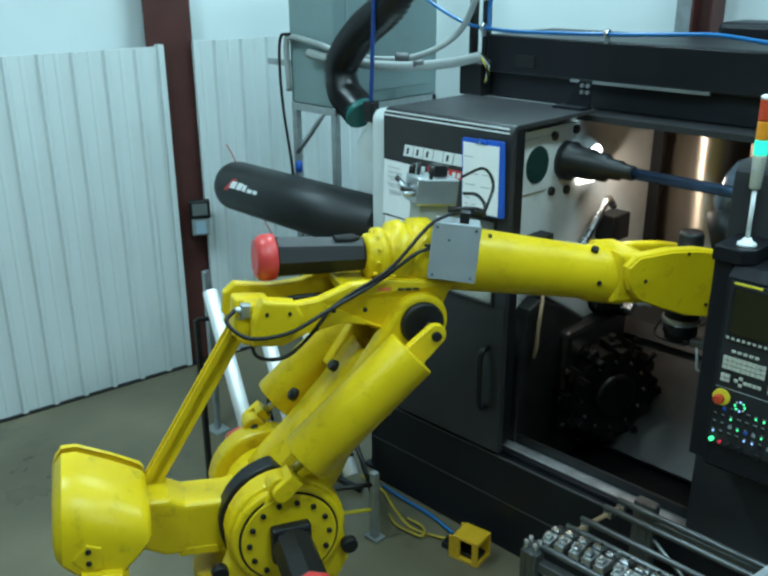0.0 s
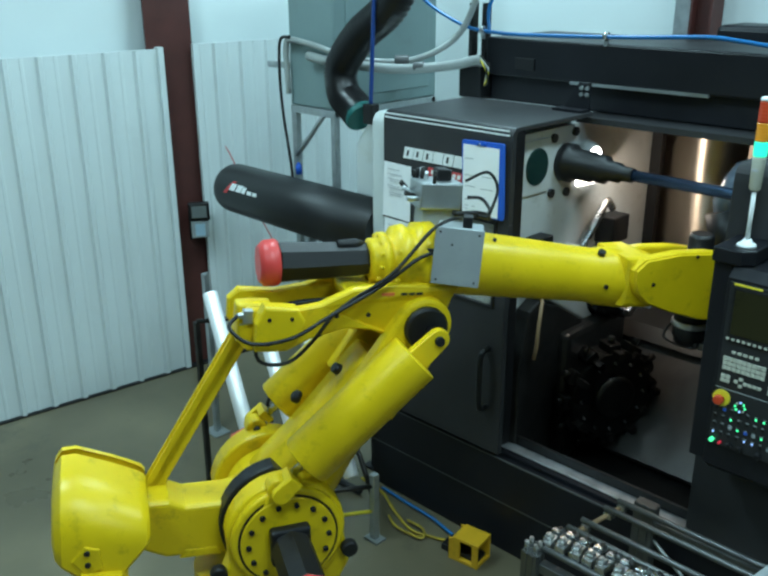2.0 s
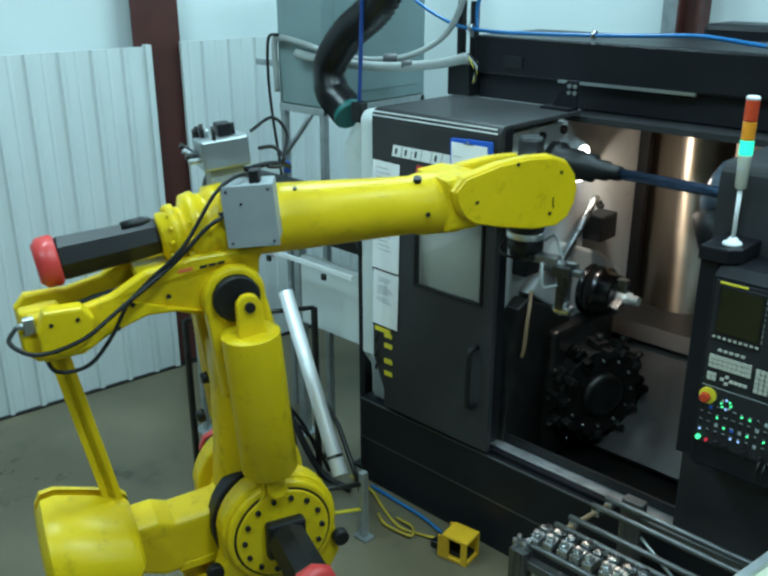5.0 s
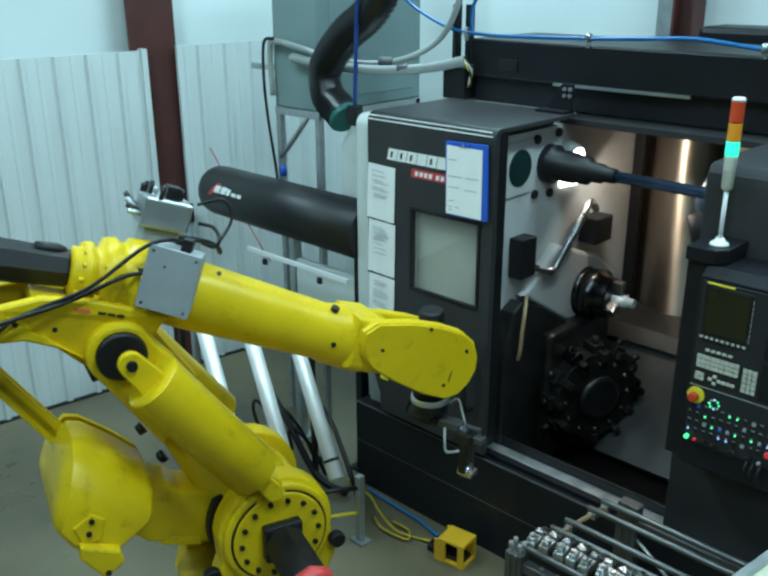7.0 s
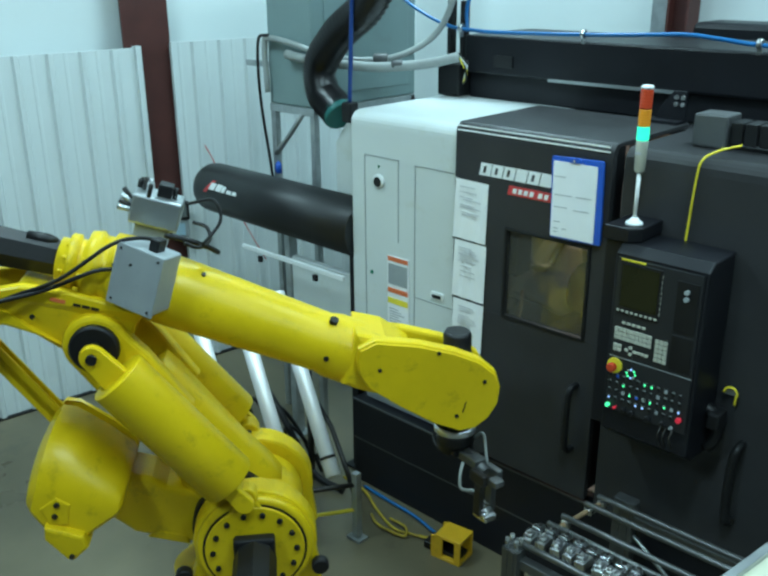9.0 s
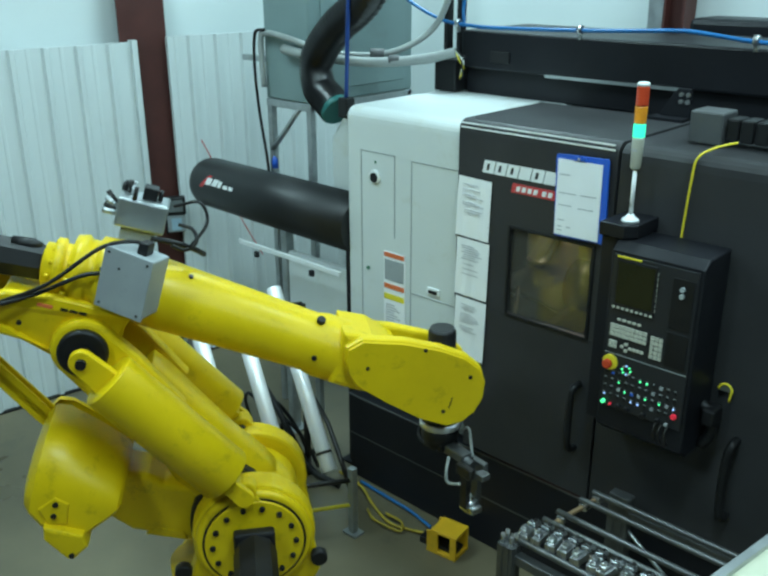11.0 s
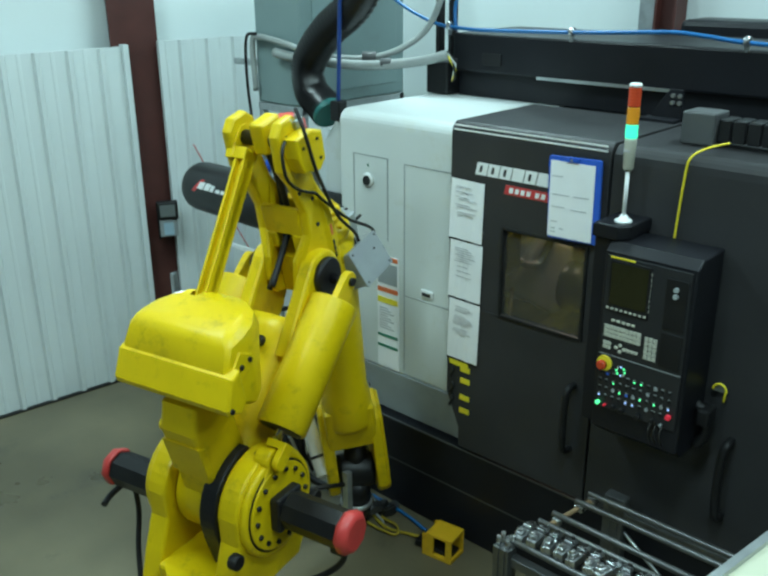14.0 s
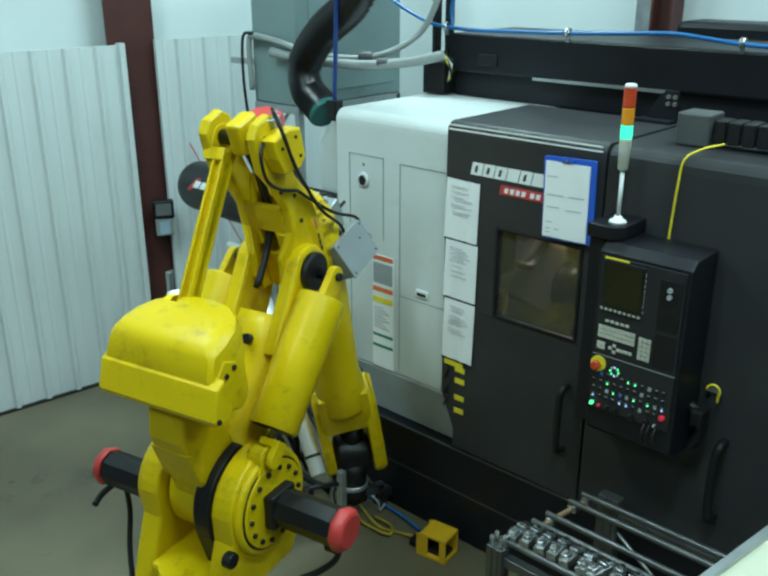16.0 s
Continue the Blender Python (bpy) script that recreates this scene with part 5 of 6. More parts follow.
def robot_crank():
    ob = moved("crank")
    bm = bm_new()
    outline = [(0.0, -0.15), (-0.20, -0.145), (-0.43, -0.147), (-0.53, -0.10), (-0.56, 0.02), (-0.50, 0.10), (-0.42, 0.10), (-0.36, 0.072), (-0.20, 0.075), (0.0, 0.14), (0.10, 0.08), (0.13, 0.0), (0.10, -0.08)]
    prism(bm, outline, -0.095, 0.085, "xz", 0.020, 3)
    crank = part("crank_casting", bm, YELLOW, ob, "yellow crank arm")
    bm = bm_new()
    prism(bm, [(-0.22, -0.152), (-0.24, -0.115), (-0.36, -0.115), (-0.38, -0.152)], -0.099, 0.089, "xz", 0.006)
    part("stop_pad", bm, YELLOW, crank)
    # counterweight: a domed casting with a slot for the rod, its width given at each station along x
    bm = bm_new()
    loops = []
    for x, b, sh, top, w, slot in ((-0.828, 0.03, 0.05, 0.17, 0.185, 0.0), (-0.818, 0.0, 0.06, 0.22, 0.225, 0.03), (-0.795, -0.02, 0.065, 0.258, 0.245, 0.06), (-0.745, -0.06, 0.07, 0.262, 0.252, 0.10), (-0.62, -0.10, 0.05, 0.213, 0.252, 0.12), (-0.535, 0.0, 0.045, 0.172, 0.246, 0.10), (-0.51, 0.025, 0.05, 0.158, 0.236, 0.09), (-0.498, 0.04, 0.055, 0.140, 0.215, 0.07)):
        rise = top - sh
        half = [(-w + 0.014, b), (-w, b + 0.02), (-w, sh), (-w * 0.93, sh + rise * 0.40), (-w * 0.76, sh + rise * 0.72), (-w * 0.48, sh + rise * 0.94), (-w * 0.20, top)]
        other = [(-y, z) for y, z in reversed(half)]
        cut = [(0.066, top - 0.002), (0.070, top - slot), (0.132, top - slot - 0.002), (0.136, sh + rise * 0.965)]
        ring = half + cut + other[1:]
        loops.append([(x, y - 0.025, z) for y, z in ring])
    rings(bm, loops)
    crisp(bm, 32)
    prism(bm, [(-0.735, -0.03), (-0.60, -0.04), (-0.575, -0.08), (-0.612, -0.140), (-0.635, -0.142), (-0.725, -0.078)], -0.315, 0.238, "xz", 0.010, 2)
    cw = part("counterweight", bm, YELLOW, ob, "cast yellow domed counterweight")
    bm = bm_new()
    prism(bm, [(-0.765, 0.02), (-0.72, 0.075), (-0.67, 0.06), (-0.66, -0.02), (-0.72, -0.04)], -0.284, -0.262, "xz", 0.006)
    part("side_pad", bm, YELLOW, cw)
    studs("bolt", cw, [(-0.712, -0.283, 0.052), (-0.710, -0.283, 0.005), (-0.622, -0.314, -0.122)], (0, -0.008, 0), 0.010, DARK_STEEL)
    return ob


def robot_rod():
    ob = moved("link_rod")
    bm = bm_new()
    w = 0.026
    box(bm, -0.012, 0.056 - w, 0.06, 0.012, 0.056 + w, L2 - 0.06)
    box(bm, -0.034, 0.056 - w, 0.06, 0.034, 0.056 - w + 0.012, L2 - 0.06, 0.003)
    box(bm, -0.034, 0.056 + w - 0.012, 0.06, 0.034, 0.056 + w, L2 - 0.06, 0.003)
    for z in (0.0, L2):
        k = 1 if z == 0 else -1
        outline = disc_outline(0, z, 0.052, 180 if k > 0 else 0, 360 if k > 0 else 180, 10) + ([(0.042, z + 0.10), (-0.042, z + 0.10)] if k > 0 else [(-0.042, z - 0.10), (0.042, z - 0.10)])
        prism(bm, outline, 0.086, 0.125, "xz", 0.006)
        box(bm, -0.04, 0.03, z + k * 0.075 - 0.025, 0.04, 0.12, z + k * 0.075 + 0.025, 0.006)
    part("rod", bm, YELLOW, ob, "long yellow parallel link rod")
    return ob


def robot_balancer(side):
    ob = moved("balancer")
    bm = bm_new()
    lathe_turn(bm, (0, side * 0.0, -0.105), (0, 0, -0.66), [(0, 0.060), (0.001, 0.096), (0.010, 0.102), (0.985, 0.102), (0.995, 0.098), (1, 0.097)], 36)
    crisp(bm, 40)
    outline = disc_outline(0, 0, 0.042, 0, 180, 10) + [(-0.05, -0.12), (0.05, -0.12)]
    prism(bm, outline, side * 0.02 - 0.016, side * 0.02 + 0.016, "xz", 0.005)
    tube = part("tube", bm, YELLOW, ob, "yellow spring balancer tube")
    bm = bm_new()
    lathe_turn(bm, (0, 0, -0.655), (0, 0, -0.664), [(0, 0.088), (1, 0.085)], 30)
    part("end_ring", bm, BLACK, tube)
    studs("eye_pin", tube, [(0, side * 0.035, 0)], (0, side * 0.015, 0), 0.018, BLACK, 14)
    rod = moved("balancer_rod")
    bm = bm_new()
    cyl(bm, (0, 0, 0.02), (0, 0, 0.42), 0.016, seg=14)
    part("shaft", bm, STEEL, rod, "bright steel shaft")
    bm = bm_new()
    outline = disc_outline(0, 0, 0.034, 180, 360, 10) + [(0.03, 0.06), (-0.03, 0.06)]
    prism(bm, outline, side * 0.055 - 0.014, side * 0.055 + 0.014, "xz", 0.004)
    prism(bm, [(0.03, 0.045), (0.03, 0.075), (-0.03, 0.075), (-0.03, 0.045)], min(side * 0.07, -0.02), max(side * 0.07, 0.02), "xz", 0.004)
    part("clevis", bm, YELLOW, rod)
    return ob, rod


def robot_wrist():
    ob = moved("wrist")
    bm = bm_new()
    lathe_turn(bm, (0, -0.09, 0), (0, 0.09, 0), [(0, 0.085), (0.1, 0.092), (0.9, 0.092), (1, 0.085)], 28)
    lathe_turn(bm, (0, 0, 0.05), (0, 0, 0.215), [(0, 0.06), (0.45, 0.06), (0.47, 0.054), (0.9, 0.054), (1, 0.046)], 24)
    lathe_turn(bm, (0, 0, -0.05), (0, 0, -0.185), [(0, 0.08), (1, 0.075)], 24)
    part("wrist_body", bm, BLACK, ob, "black wrist body")
    bm = bm_new()
    lathe_turn(bm, (0, 0, -0.178), (0, 0, -0.206), [(0, 0.078), (0.1, 0.083), (0.9, 0.083), (1, 0.078)], 30)
    part("flange", bm, SILL, ob, "bright steel tool flange")
    grip = moved("gripper")
    bm = bm_new()
    lathe_turn(bm, (0, 0, -0.170), (0, 0, -0.255), [(0, 0.070), (0.3, 0.076), (0.62, 0.076), (0.66, 0.066), (0.95, 0.066), (1, 0.055)], 24)
    box(bm, -0.03, -0.05, -0.262, 0.06, 0.05, -0.235, 0.005)
    part("adapter", bm, BLACK, grip)
    bm = bm_new()
    box(bm, 0.03, -0.028, -0.27, 0.16, 0.028, -0.235, 0.005)
    cyl(bm, (0.06, 0.0, -0.245), (0.19, 0.0, -0.275), 0.022, seg=12)
    part("bracket", bm, RAIL, grip)
    for sgn in (-1, 1):
        bm = bm_new()
        box(bm, 0.15, sgn * 0.036 - 0.014, -0.305, 0.23, sgn * 0.036 + 0.014, -0.26, 0.005)
        box(bm, 0.17, sgn * 0.03 - 0.012, -0.45, 0.205, sgn * 0.03 + 0.012, -0.30, 0.003)
        part("jaw", bm, DARK_STEEL if sgn < 0 else RAIL, grip)
    bm = bm_new()
    box(bm, 0.225, -0.022, -0.30, 0.27, 0.022, -0.275, 0.004)
    part("cylinder_cap", bm, RAIL, grip)
    for pts in ([(-0.05, 0.05, -0.17), (-0.10, 0.03, -0.20), (-0.11, -0.02, -0.25), (-0.04, -0.05, -0.26), (0.05, -0.05, -0.26)], [(0.07, 0.04, -0.19), (0.11, 0.05, -0.16), (0.14, 0.04, -0.22), (0.16, 0.03, -0.26)], [(0.10, -0.04, -0.26), (0.12, -0.07, -0.30), (0.13, -0.07, -0.35), (0.18, -0.05, -0.34)]):
        bm = bm_new()
        hose(bm, pts, 0.006, 8, 5)
        part("air_line", bm, CONDUIT if pts[0][0] > 0 else RUBBER, grip)
    bm = bm_new()
    lathe_turn(bm, (0.185, 0.0, -0.42), (0.185, 0.0, -0.48), [(0, 0.03), (0.5, 0.038), (1, 0.025)], 16)
    box(bm, 0.16, -0.035, -0.468, 0.235, 0.022, -0.44, 0.006)
    part("workpiece", bm, STEEL, grip, "bright metal part in the jaws")
    return ob, grip


robot_base()
R_TURRET, R_LOWER, R_CRANK, R_ROD = robot_turret(), robot_lower(), robot_crank(), robot_rod()
R_UPPER, R_FORE, FORE_AT, FORE_WAY = robot_upper()
R_BAL = [(s, *robot_balancer(s)) for s in (-1, 1)]
R_WRIST, R_GRIP = robot_wrist()


# ---- round the lathe ----
def control_cabinet():
    r = root("electrical_cabinet", pose(0, 0, 0), "grey electrical cabinet on a tubular steel frame", "cabinet")
    bm = bm_new()
    box(bm, -4.12, 3.33, 2.03, -3.73, 4.20, 3.05, 0.012)
    part("enclosure", bm, CABINET, r)
    bm = bm_new()
    box(bm, -3.7305, 3.42, 2.10, -3.722, 4.12, 2.98, 0.004)
    part("cabinet_door", bm, CABINET, r)
    for x, y in ((-4.10, 3.35), (-3.75, 3.35), (-4.10, 4.18), (-3.75, 4.18)):
        bm = bm_new()
        box(bm, x - 0.02, y - 0.02, 0, x + 0.02, y + 0.02, 2.03, 0.004)
        part("leg", bm, GALV, r)
    bm = bm_new()
    box(bm, -4.12, 3.325, 1.985, -3.73, 3.36, 2.028, 0.004)
    box(bm, -3.76, 3.36, 1.985, -3.73, 4.20, 2.028, 0.004)
    part("rail", bm, GALV, r)
    bm = bm_new()
    hose(bm, [(-4.10, 3.34, 1.72), (-3.97, 3.34, 1.85), (-3.84, 3.34, 1.99)], 0.016, 8, 2)
    part("brace", bm, GALV, r)
    bm = bm_new()
    box(bm, -4.345, 3.335, 2.235, -4.10, 3.365, 2.27, 0.004)
    part("stub_bar", bm, GALV, r)


def run_of(name, pts, r, mat, label, category, **kw):
    bm = bm_new()
    hose(bm, pts, r, kw.get("seg", 12), kw.get("steps", 8), kw.get("ribs", 0.0))
    return thing(name, bm, mat, label, category)


def overhead_lines():
    duct = run_of("flexible_duct", [(-3.02, 3.32, 3.4), (-3.06, 3.30, 2.95), (-3.20, 3.27, 2.64), (-3.42, 3.25, 2.47), (-3.565, 3.24, 2.30), (-3.545, 3.23, 2.16), (-3.46, 3.22, 2.10), (-3.38, 3.20, 2.06)], 0.088, DUCT, "black ribbed flexible duct down to the lathe's end", "duct", seg=24, steps=20, ribs=0.075)
    bm = bm_new()
    lathe_turn(bm, (-3.405, 3.208, 2.072), (-3.365, 3.198, 2.045), [(0, 0.091), (0.8, 0.091), (1, 0.084)], 24)
    part("collar", bm, TEAL, duct, "teal plastic collar")
    bm = bm_new()
    prism(bm, [(-3.42, 1.62), (-3.42, 1.90), (-3.30, 2.06), (-3.14, 2.08), (-3.14, 1.62)], 3.20, 3.55, "xz", 0.01)
    thing("duct_hopper", bm, LATHE_WHITE, "white duct hopper beside the lathe's end cabinet", "hopper")
    run_of("conduit", [(-4.09, 3.29, 2.10), (-4.10, 3.29, 2.36), (-4.05, 3.29, 2.41), (-3.80, 3.28, 2.385), (-3.60, 3.36, 2.325), (-3.36, 3.56, 2.32), (-3.17, 3.70, 2.43), (-3.06, 3.74, 2.62), (-3.0, 3.76, 2.9)], 0.017, CONDUIT, "grey flexible conduit in front of the cabinet", "conduit")
    run_of("conduit", [(-3.90, 3.29, 2.33), (-3.72, 3.30, 2.31), (-3.40, 3.46, 2.28), (-3.15, 3.62, 2.30), (-2.99, 3.72, 2.34)], 0.027, CONDUIT, "pale rigid conduit into the lathe's beam", "conduit")
    for p, q in (((-3.42, 3.505, 2.318), (-3.36, 3.555, 2.318)), ((-3.30, 3.525, 2.288), (-3.25, 3.56, 2.291))):
        bm = bm_new()
        cyl(bm, p, q, 0.031, seg=16, edge=0.004)
        thing("conduit_coupling", bm, DARK_GREY, "dark coupling sleeve on the grey conduit", "coupling", "conduit couplings")
    run_of("air_hose", [(-3.22, 3.17, 3.4), (-3.235, 3.17, 2.8), (-3.25, 3.17, 2.5), (-3.27, 3.17, 2.12)], 0.011, NAVY_HOSE, "blue air hose hanging to the lathe", "hose")
    bm = bm_new()
    box(bm, -3.305, 3.14, 2.03, -3.235, 3.20, 2.135, 0.008)
    thing("hose_fitting", bm, BLACK, "black fitting at the blue hose's end", "fitting")
    run_of("air_hose", [(-3.50, 3.70, 2.75), (-3.40, 3.74, 2.62), (-3.13, 3.745, 2.505), (-2.9, 3.745, 2.478), (-2.66, 3.745, 2.477), (-2.26, 3.745, 2.487), (-2.0, 3.745, 2.498), (-1.75, 3.745, 2.51), (-1.6, 3.745, 2.50), (-1.417, 3.745, 2.483), (-1.0, 3.745, 2.47), (-0.5, 3.745, 2.475)], 0.0095, BLUE_HOSE, "blue air hose along the lathe's beam", "hose")
    run_of("air_hose", [(-2.97, 3.76, 2.47), (-2.99, 3.78, 2.6), (-2.93, 3.80, 2.8), (-2.9, 3.8, 3.3)], 0.010, BLUE_HOSE, "thin blue air hose rising from the beam", "hose")
    for x, z in ((-2.255, 2.49), (-1.42, 2.488), (-3.0, 2.487)):
        bm = bm_new()
        lathe_turn(bm, (x - 0.012, 3.745, z), (x + 0.012, 3.745, z), [(0, 0.02), (0.3, 0.023), (0.7, 0.023), (1, 0.02)], 14)
        box(bm, x - 0.01, 3.742, z - 0.045, x + 0.01, 3.754, z)
        thing("hose_clip", bm, STEEL, "small steel clip holding the blue hose", "clip", "hose clips")
    run_of("cable", [(-4.04, 3.27, 2.43), (-4.14, 3.28, 2.40), (-4.17, 3.29, 2.2), (-4.16, 3.30, 1.95), (-4.10, 3.30, 1.6), (-4.09, 3.29, 1.3)], 0.009, RUBBER, "black cable beside the cabinet's frame", "cable")
    # loose wires at the beam's end
    bm = bm_new()
    box(bm, -3.14, 3.72, 2.13, -2.99, 4.2, 2.30, 0.01)
    thing("cable_box", bm, BLACK, "black cable box at the beam's end", "box")
    for i, (mat, dz) in enumerate(((YELLOW_SIGN, 0.0), (RUBBER, -0.03), (WHITE, 0.03), (RUBBER, 0.06))):
        run_of("cable", [(-2.99, 3.72, 2.34 + dz * 0.3), (-2.95 + 0.01 * i, 3.70, 2.31), (-2.93, 3.71, 2.26 + dz), (-2.97, 3.735, 2.20)], 0.006, mat, "loose thin cable at the beam's end", "cable", seg=6, steps=5)
    for x in (-3.17, -3.08):
        bm = bm_new()
        box(bm, x - 0.014, 3.85, 0.0 if x < -3.13 else 2.125, x + 0.014, 3.90, 2.62, 0.003)
        thing("upright_bar", bm, BLACK, "dark upright bar behind the lathe's beam", "bar", "upright bars")


def bar_feeder():
    r = root("bar_feeder", pose(0, 0, 0), "black round-ended bar feed tube on a stand beside the lathe", "bar feeder")
    bm = bm_new()
    prof = [(0.0, 0.02)] + [((1 - math.cos(radians(a))) * 0.075, 0.155 * math.sin(radians(a)) ** 0.6) for a in (12, 25, 40, 55, 70, 90)] + [(0.3, 0.157), (1, 0.160)]
    lathe_turn(bm, (-4.58, 3.145, 1.485), (-3.135, 3.145, 1.475), prof, 40)
    tube = part("tube", bm, shader("satin_black_tube", (0.013, 0.014, 0.015), 0.42, 0, 0.2, 5, 0.05), r)
    # maker's mark as plain shapes that follow the tube
    def patch(x0, x1, a0, a1, mat, slant=0.0):
        bm = bm_new()
        n = 5
        lo, hi = [], []
        for i in range(n + 1):
            a = radians(a0 + (a1 - a0) * i / n)
            y, z = 3.145 - 0.1595 * math.cos(a), 1.484 + 0.1595 * math.sin(a)
            lo.append(bm.verts.new((x0 + slant * i / n, y, z)))
            hi.append(bm.verts.new((x1 + slant * i / n, y, z)))
        for i in range(n):
            bm.faces.new((lo[i], lo[i + 1], hi[i + 1], hi[i]))
        part("mark", bm, mat, tube)
    patch(-4.40, -4.365, 6, 36, RED_SIGN, 0.08)
    patch(-4.345, -4.29, 14, 30, WHITE, 0.02)
    patch(-4.28, -4.23, 14, 30, WHITE, 0.02)
    patch(-4.22, -4.185, 14, 28, WHITE, 0.01)
    patch(-4.165, -4.12, 14, 22, WHITE, 0.0)
    patch(-4.11, -4.07, 14, 22, WHITE, 0.0)
    bm = bm_new()
    box(bm, -4.03, 2.985, 1.215, -3.16, 3.003, 1.242, 0.003)
    part("support_rail", bm, WHITE, r, "white support rail")
    for x, mat in ((-3.75, GALV), (-3.20, BASE_BLACK)):
        bm = bm_new()
        box(bm, x - 0.025, 3.10, 0, x + 0.025, 3.16, 1.335, 0.005)
        box(bm, x - 0.06, 3.07, 0, x + 0.06, 3.19, 0.012)
        part("stand_leg", bm, mat, r)
    bm = bm_new()
    box(bm, -3.72, 3.105, 0.78, -3.226, 3.15, 1.205, 0.006)
    part("stand_panel", bm, LATHE_WHITE, r, "pale stand panel")
    for x, mat in ((-3.86, BLACK), (-3.38, BLACK)):
        bm = bm_new()
        box(bm, x - 0.015, 2.975, 1.165, x + 0.015, 2.995, 1.20, 0.003)
        part("clamp", bm, mat, r)
    bm = bm_new()
    lathe_turn(bm, (-4.0, 3.27, 1.63), (-4.0, 3.27, 1.70), [(0, 0.02), (0.7, 0.02), (1, 0.008)], 12)
    part("plug", bm, BLUE, r, "blue plug")


def tube_chute():
    low, step, rise = Vector((-2.797, 2.545, 0.37)), Vector((-0.108, -0.195, 0)), Vector((-0.586, 0.168, 0.80))
    for i in range(3):
        a = low + step * i
        bm = bm_new()
        top = a + rise * (1.0 if i < 2 else 1.05)
        lathe_turn(bm, a, top, [(0, 0.036), (0.004, 0.039), (0.996, 0.039), (1, 0.036)], 30)
        tb = thing("polished_tube", bm, TUBE, "polished aluminium tube leaning on the chute frame", "tube", "leaning tubes")
        bm = bm_new()
        lathe_turn(bm, a + rise * 0.09, a + rise * 0.105, [(0, 0.041), (0.5, 0.043), (1, 0.041)], 24)
        c = a + rise * 0.097
        box(bm, c.x - 0.055, c.y - 0.03, c.z - 0.01, c.x - 0.03, c.y + 0.01, c.z + 0.012)
        part("hose_clamp", bm, DARK_STEEL, tb)
    r = root("chute_frame", pose(0, 0, 0), "low dark steel frame that carries the leaning tubes", "frame")
    bm = bm_new()
    e0, e1 = low + Vector((0.09, 0.075, -0.045)), low + step * 2.4 + Vector((0, 0, -0.045))
    hose(bm, [e0, e0.lerp(e1, 0.5), e1], 0.013, 8, 2)
    part("top_bar", bm, DARK_STEEL, r)
    bm = bm_new()
    hose(bm, [e0 - Vector((0, 0, 0.15)), e0.lerp(e1, 0.5) - Vector((0, 0, 0.15)), e1 - Vector((0, 0, 0.15))], 0.010, 8, 2)
    part("lower_bar", bm, YELLOW_SIGN, r, "yellow lower bar")
    for e in (e0, e1):
        bm = bm_new()
        box(bm, e.x - 0.018, e.y - 0.018, 0.004, e.x + 0.018, e.y + 0.018, e.z + 0.07, 0.003)
        box(bm, e.x - 0.045, e.y - 0.035, 0, e.x + 0.045, e.y + 0.035, 0.012)
        part("post", bm, GALV, r)
    tp = low + rise
    bm = bm_new()
    f0, f1 = tp + Vector((0.09, 0.12, -0.10)), tp + step * 2.4 + Vector((0, 0, -0.10))
    hose(bm, [f0, f0.lerp(f1, 0.5), f1], 0.013, 8, 2)
    for e in (f0, f1):
        box(bm, e.x - 0.014, e.y - 0.014, 0, e.x + 0.014, e.y + 0.014, e.z, 0.003)
    part("rear_stand", bm, DARK_STEEL, r)
    bm = bm_new()
    hose(bm, [f0 - Vector((0, 0, 0.5)), (f0 + e0) / 2 - Vector((0, 0, 0.2)), e0 - Vector((0, 0, 0.1))], 0.014, 8, 2)
    part("tie_bar", bm, DARK_STEEL, r)


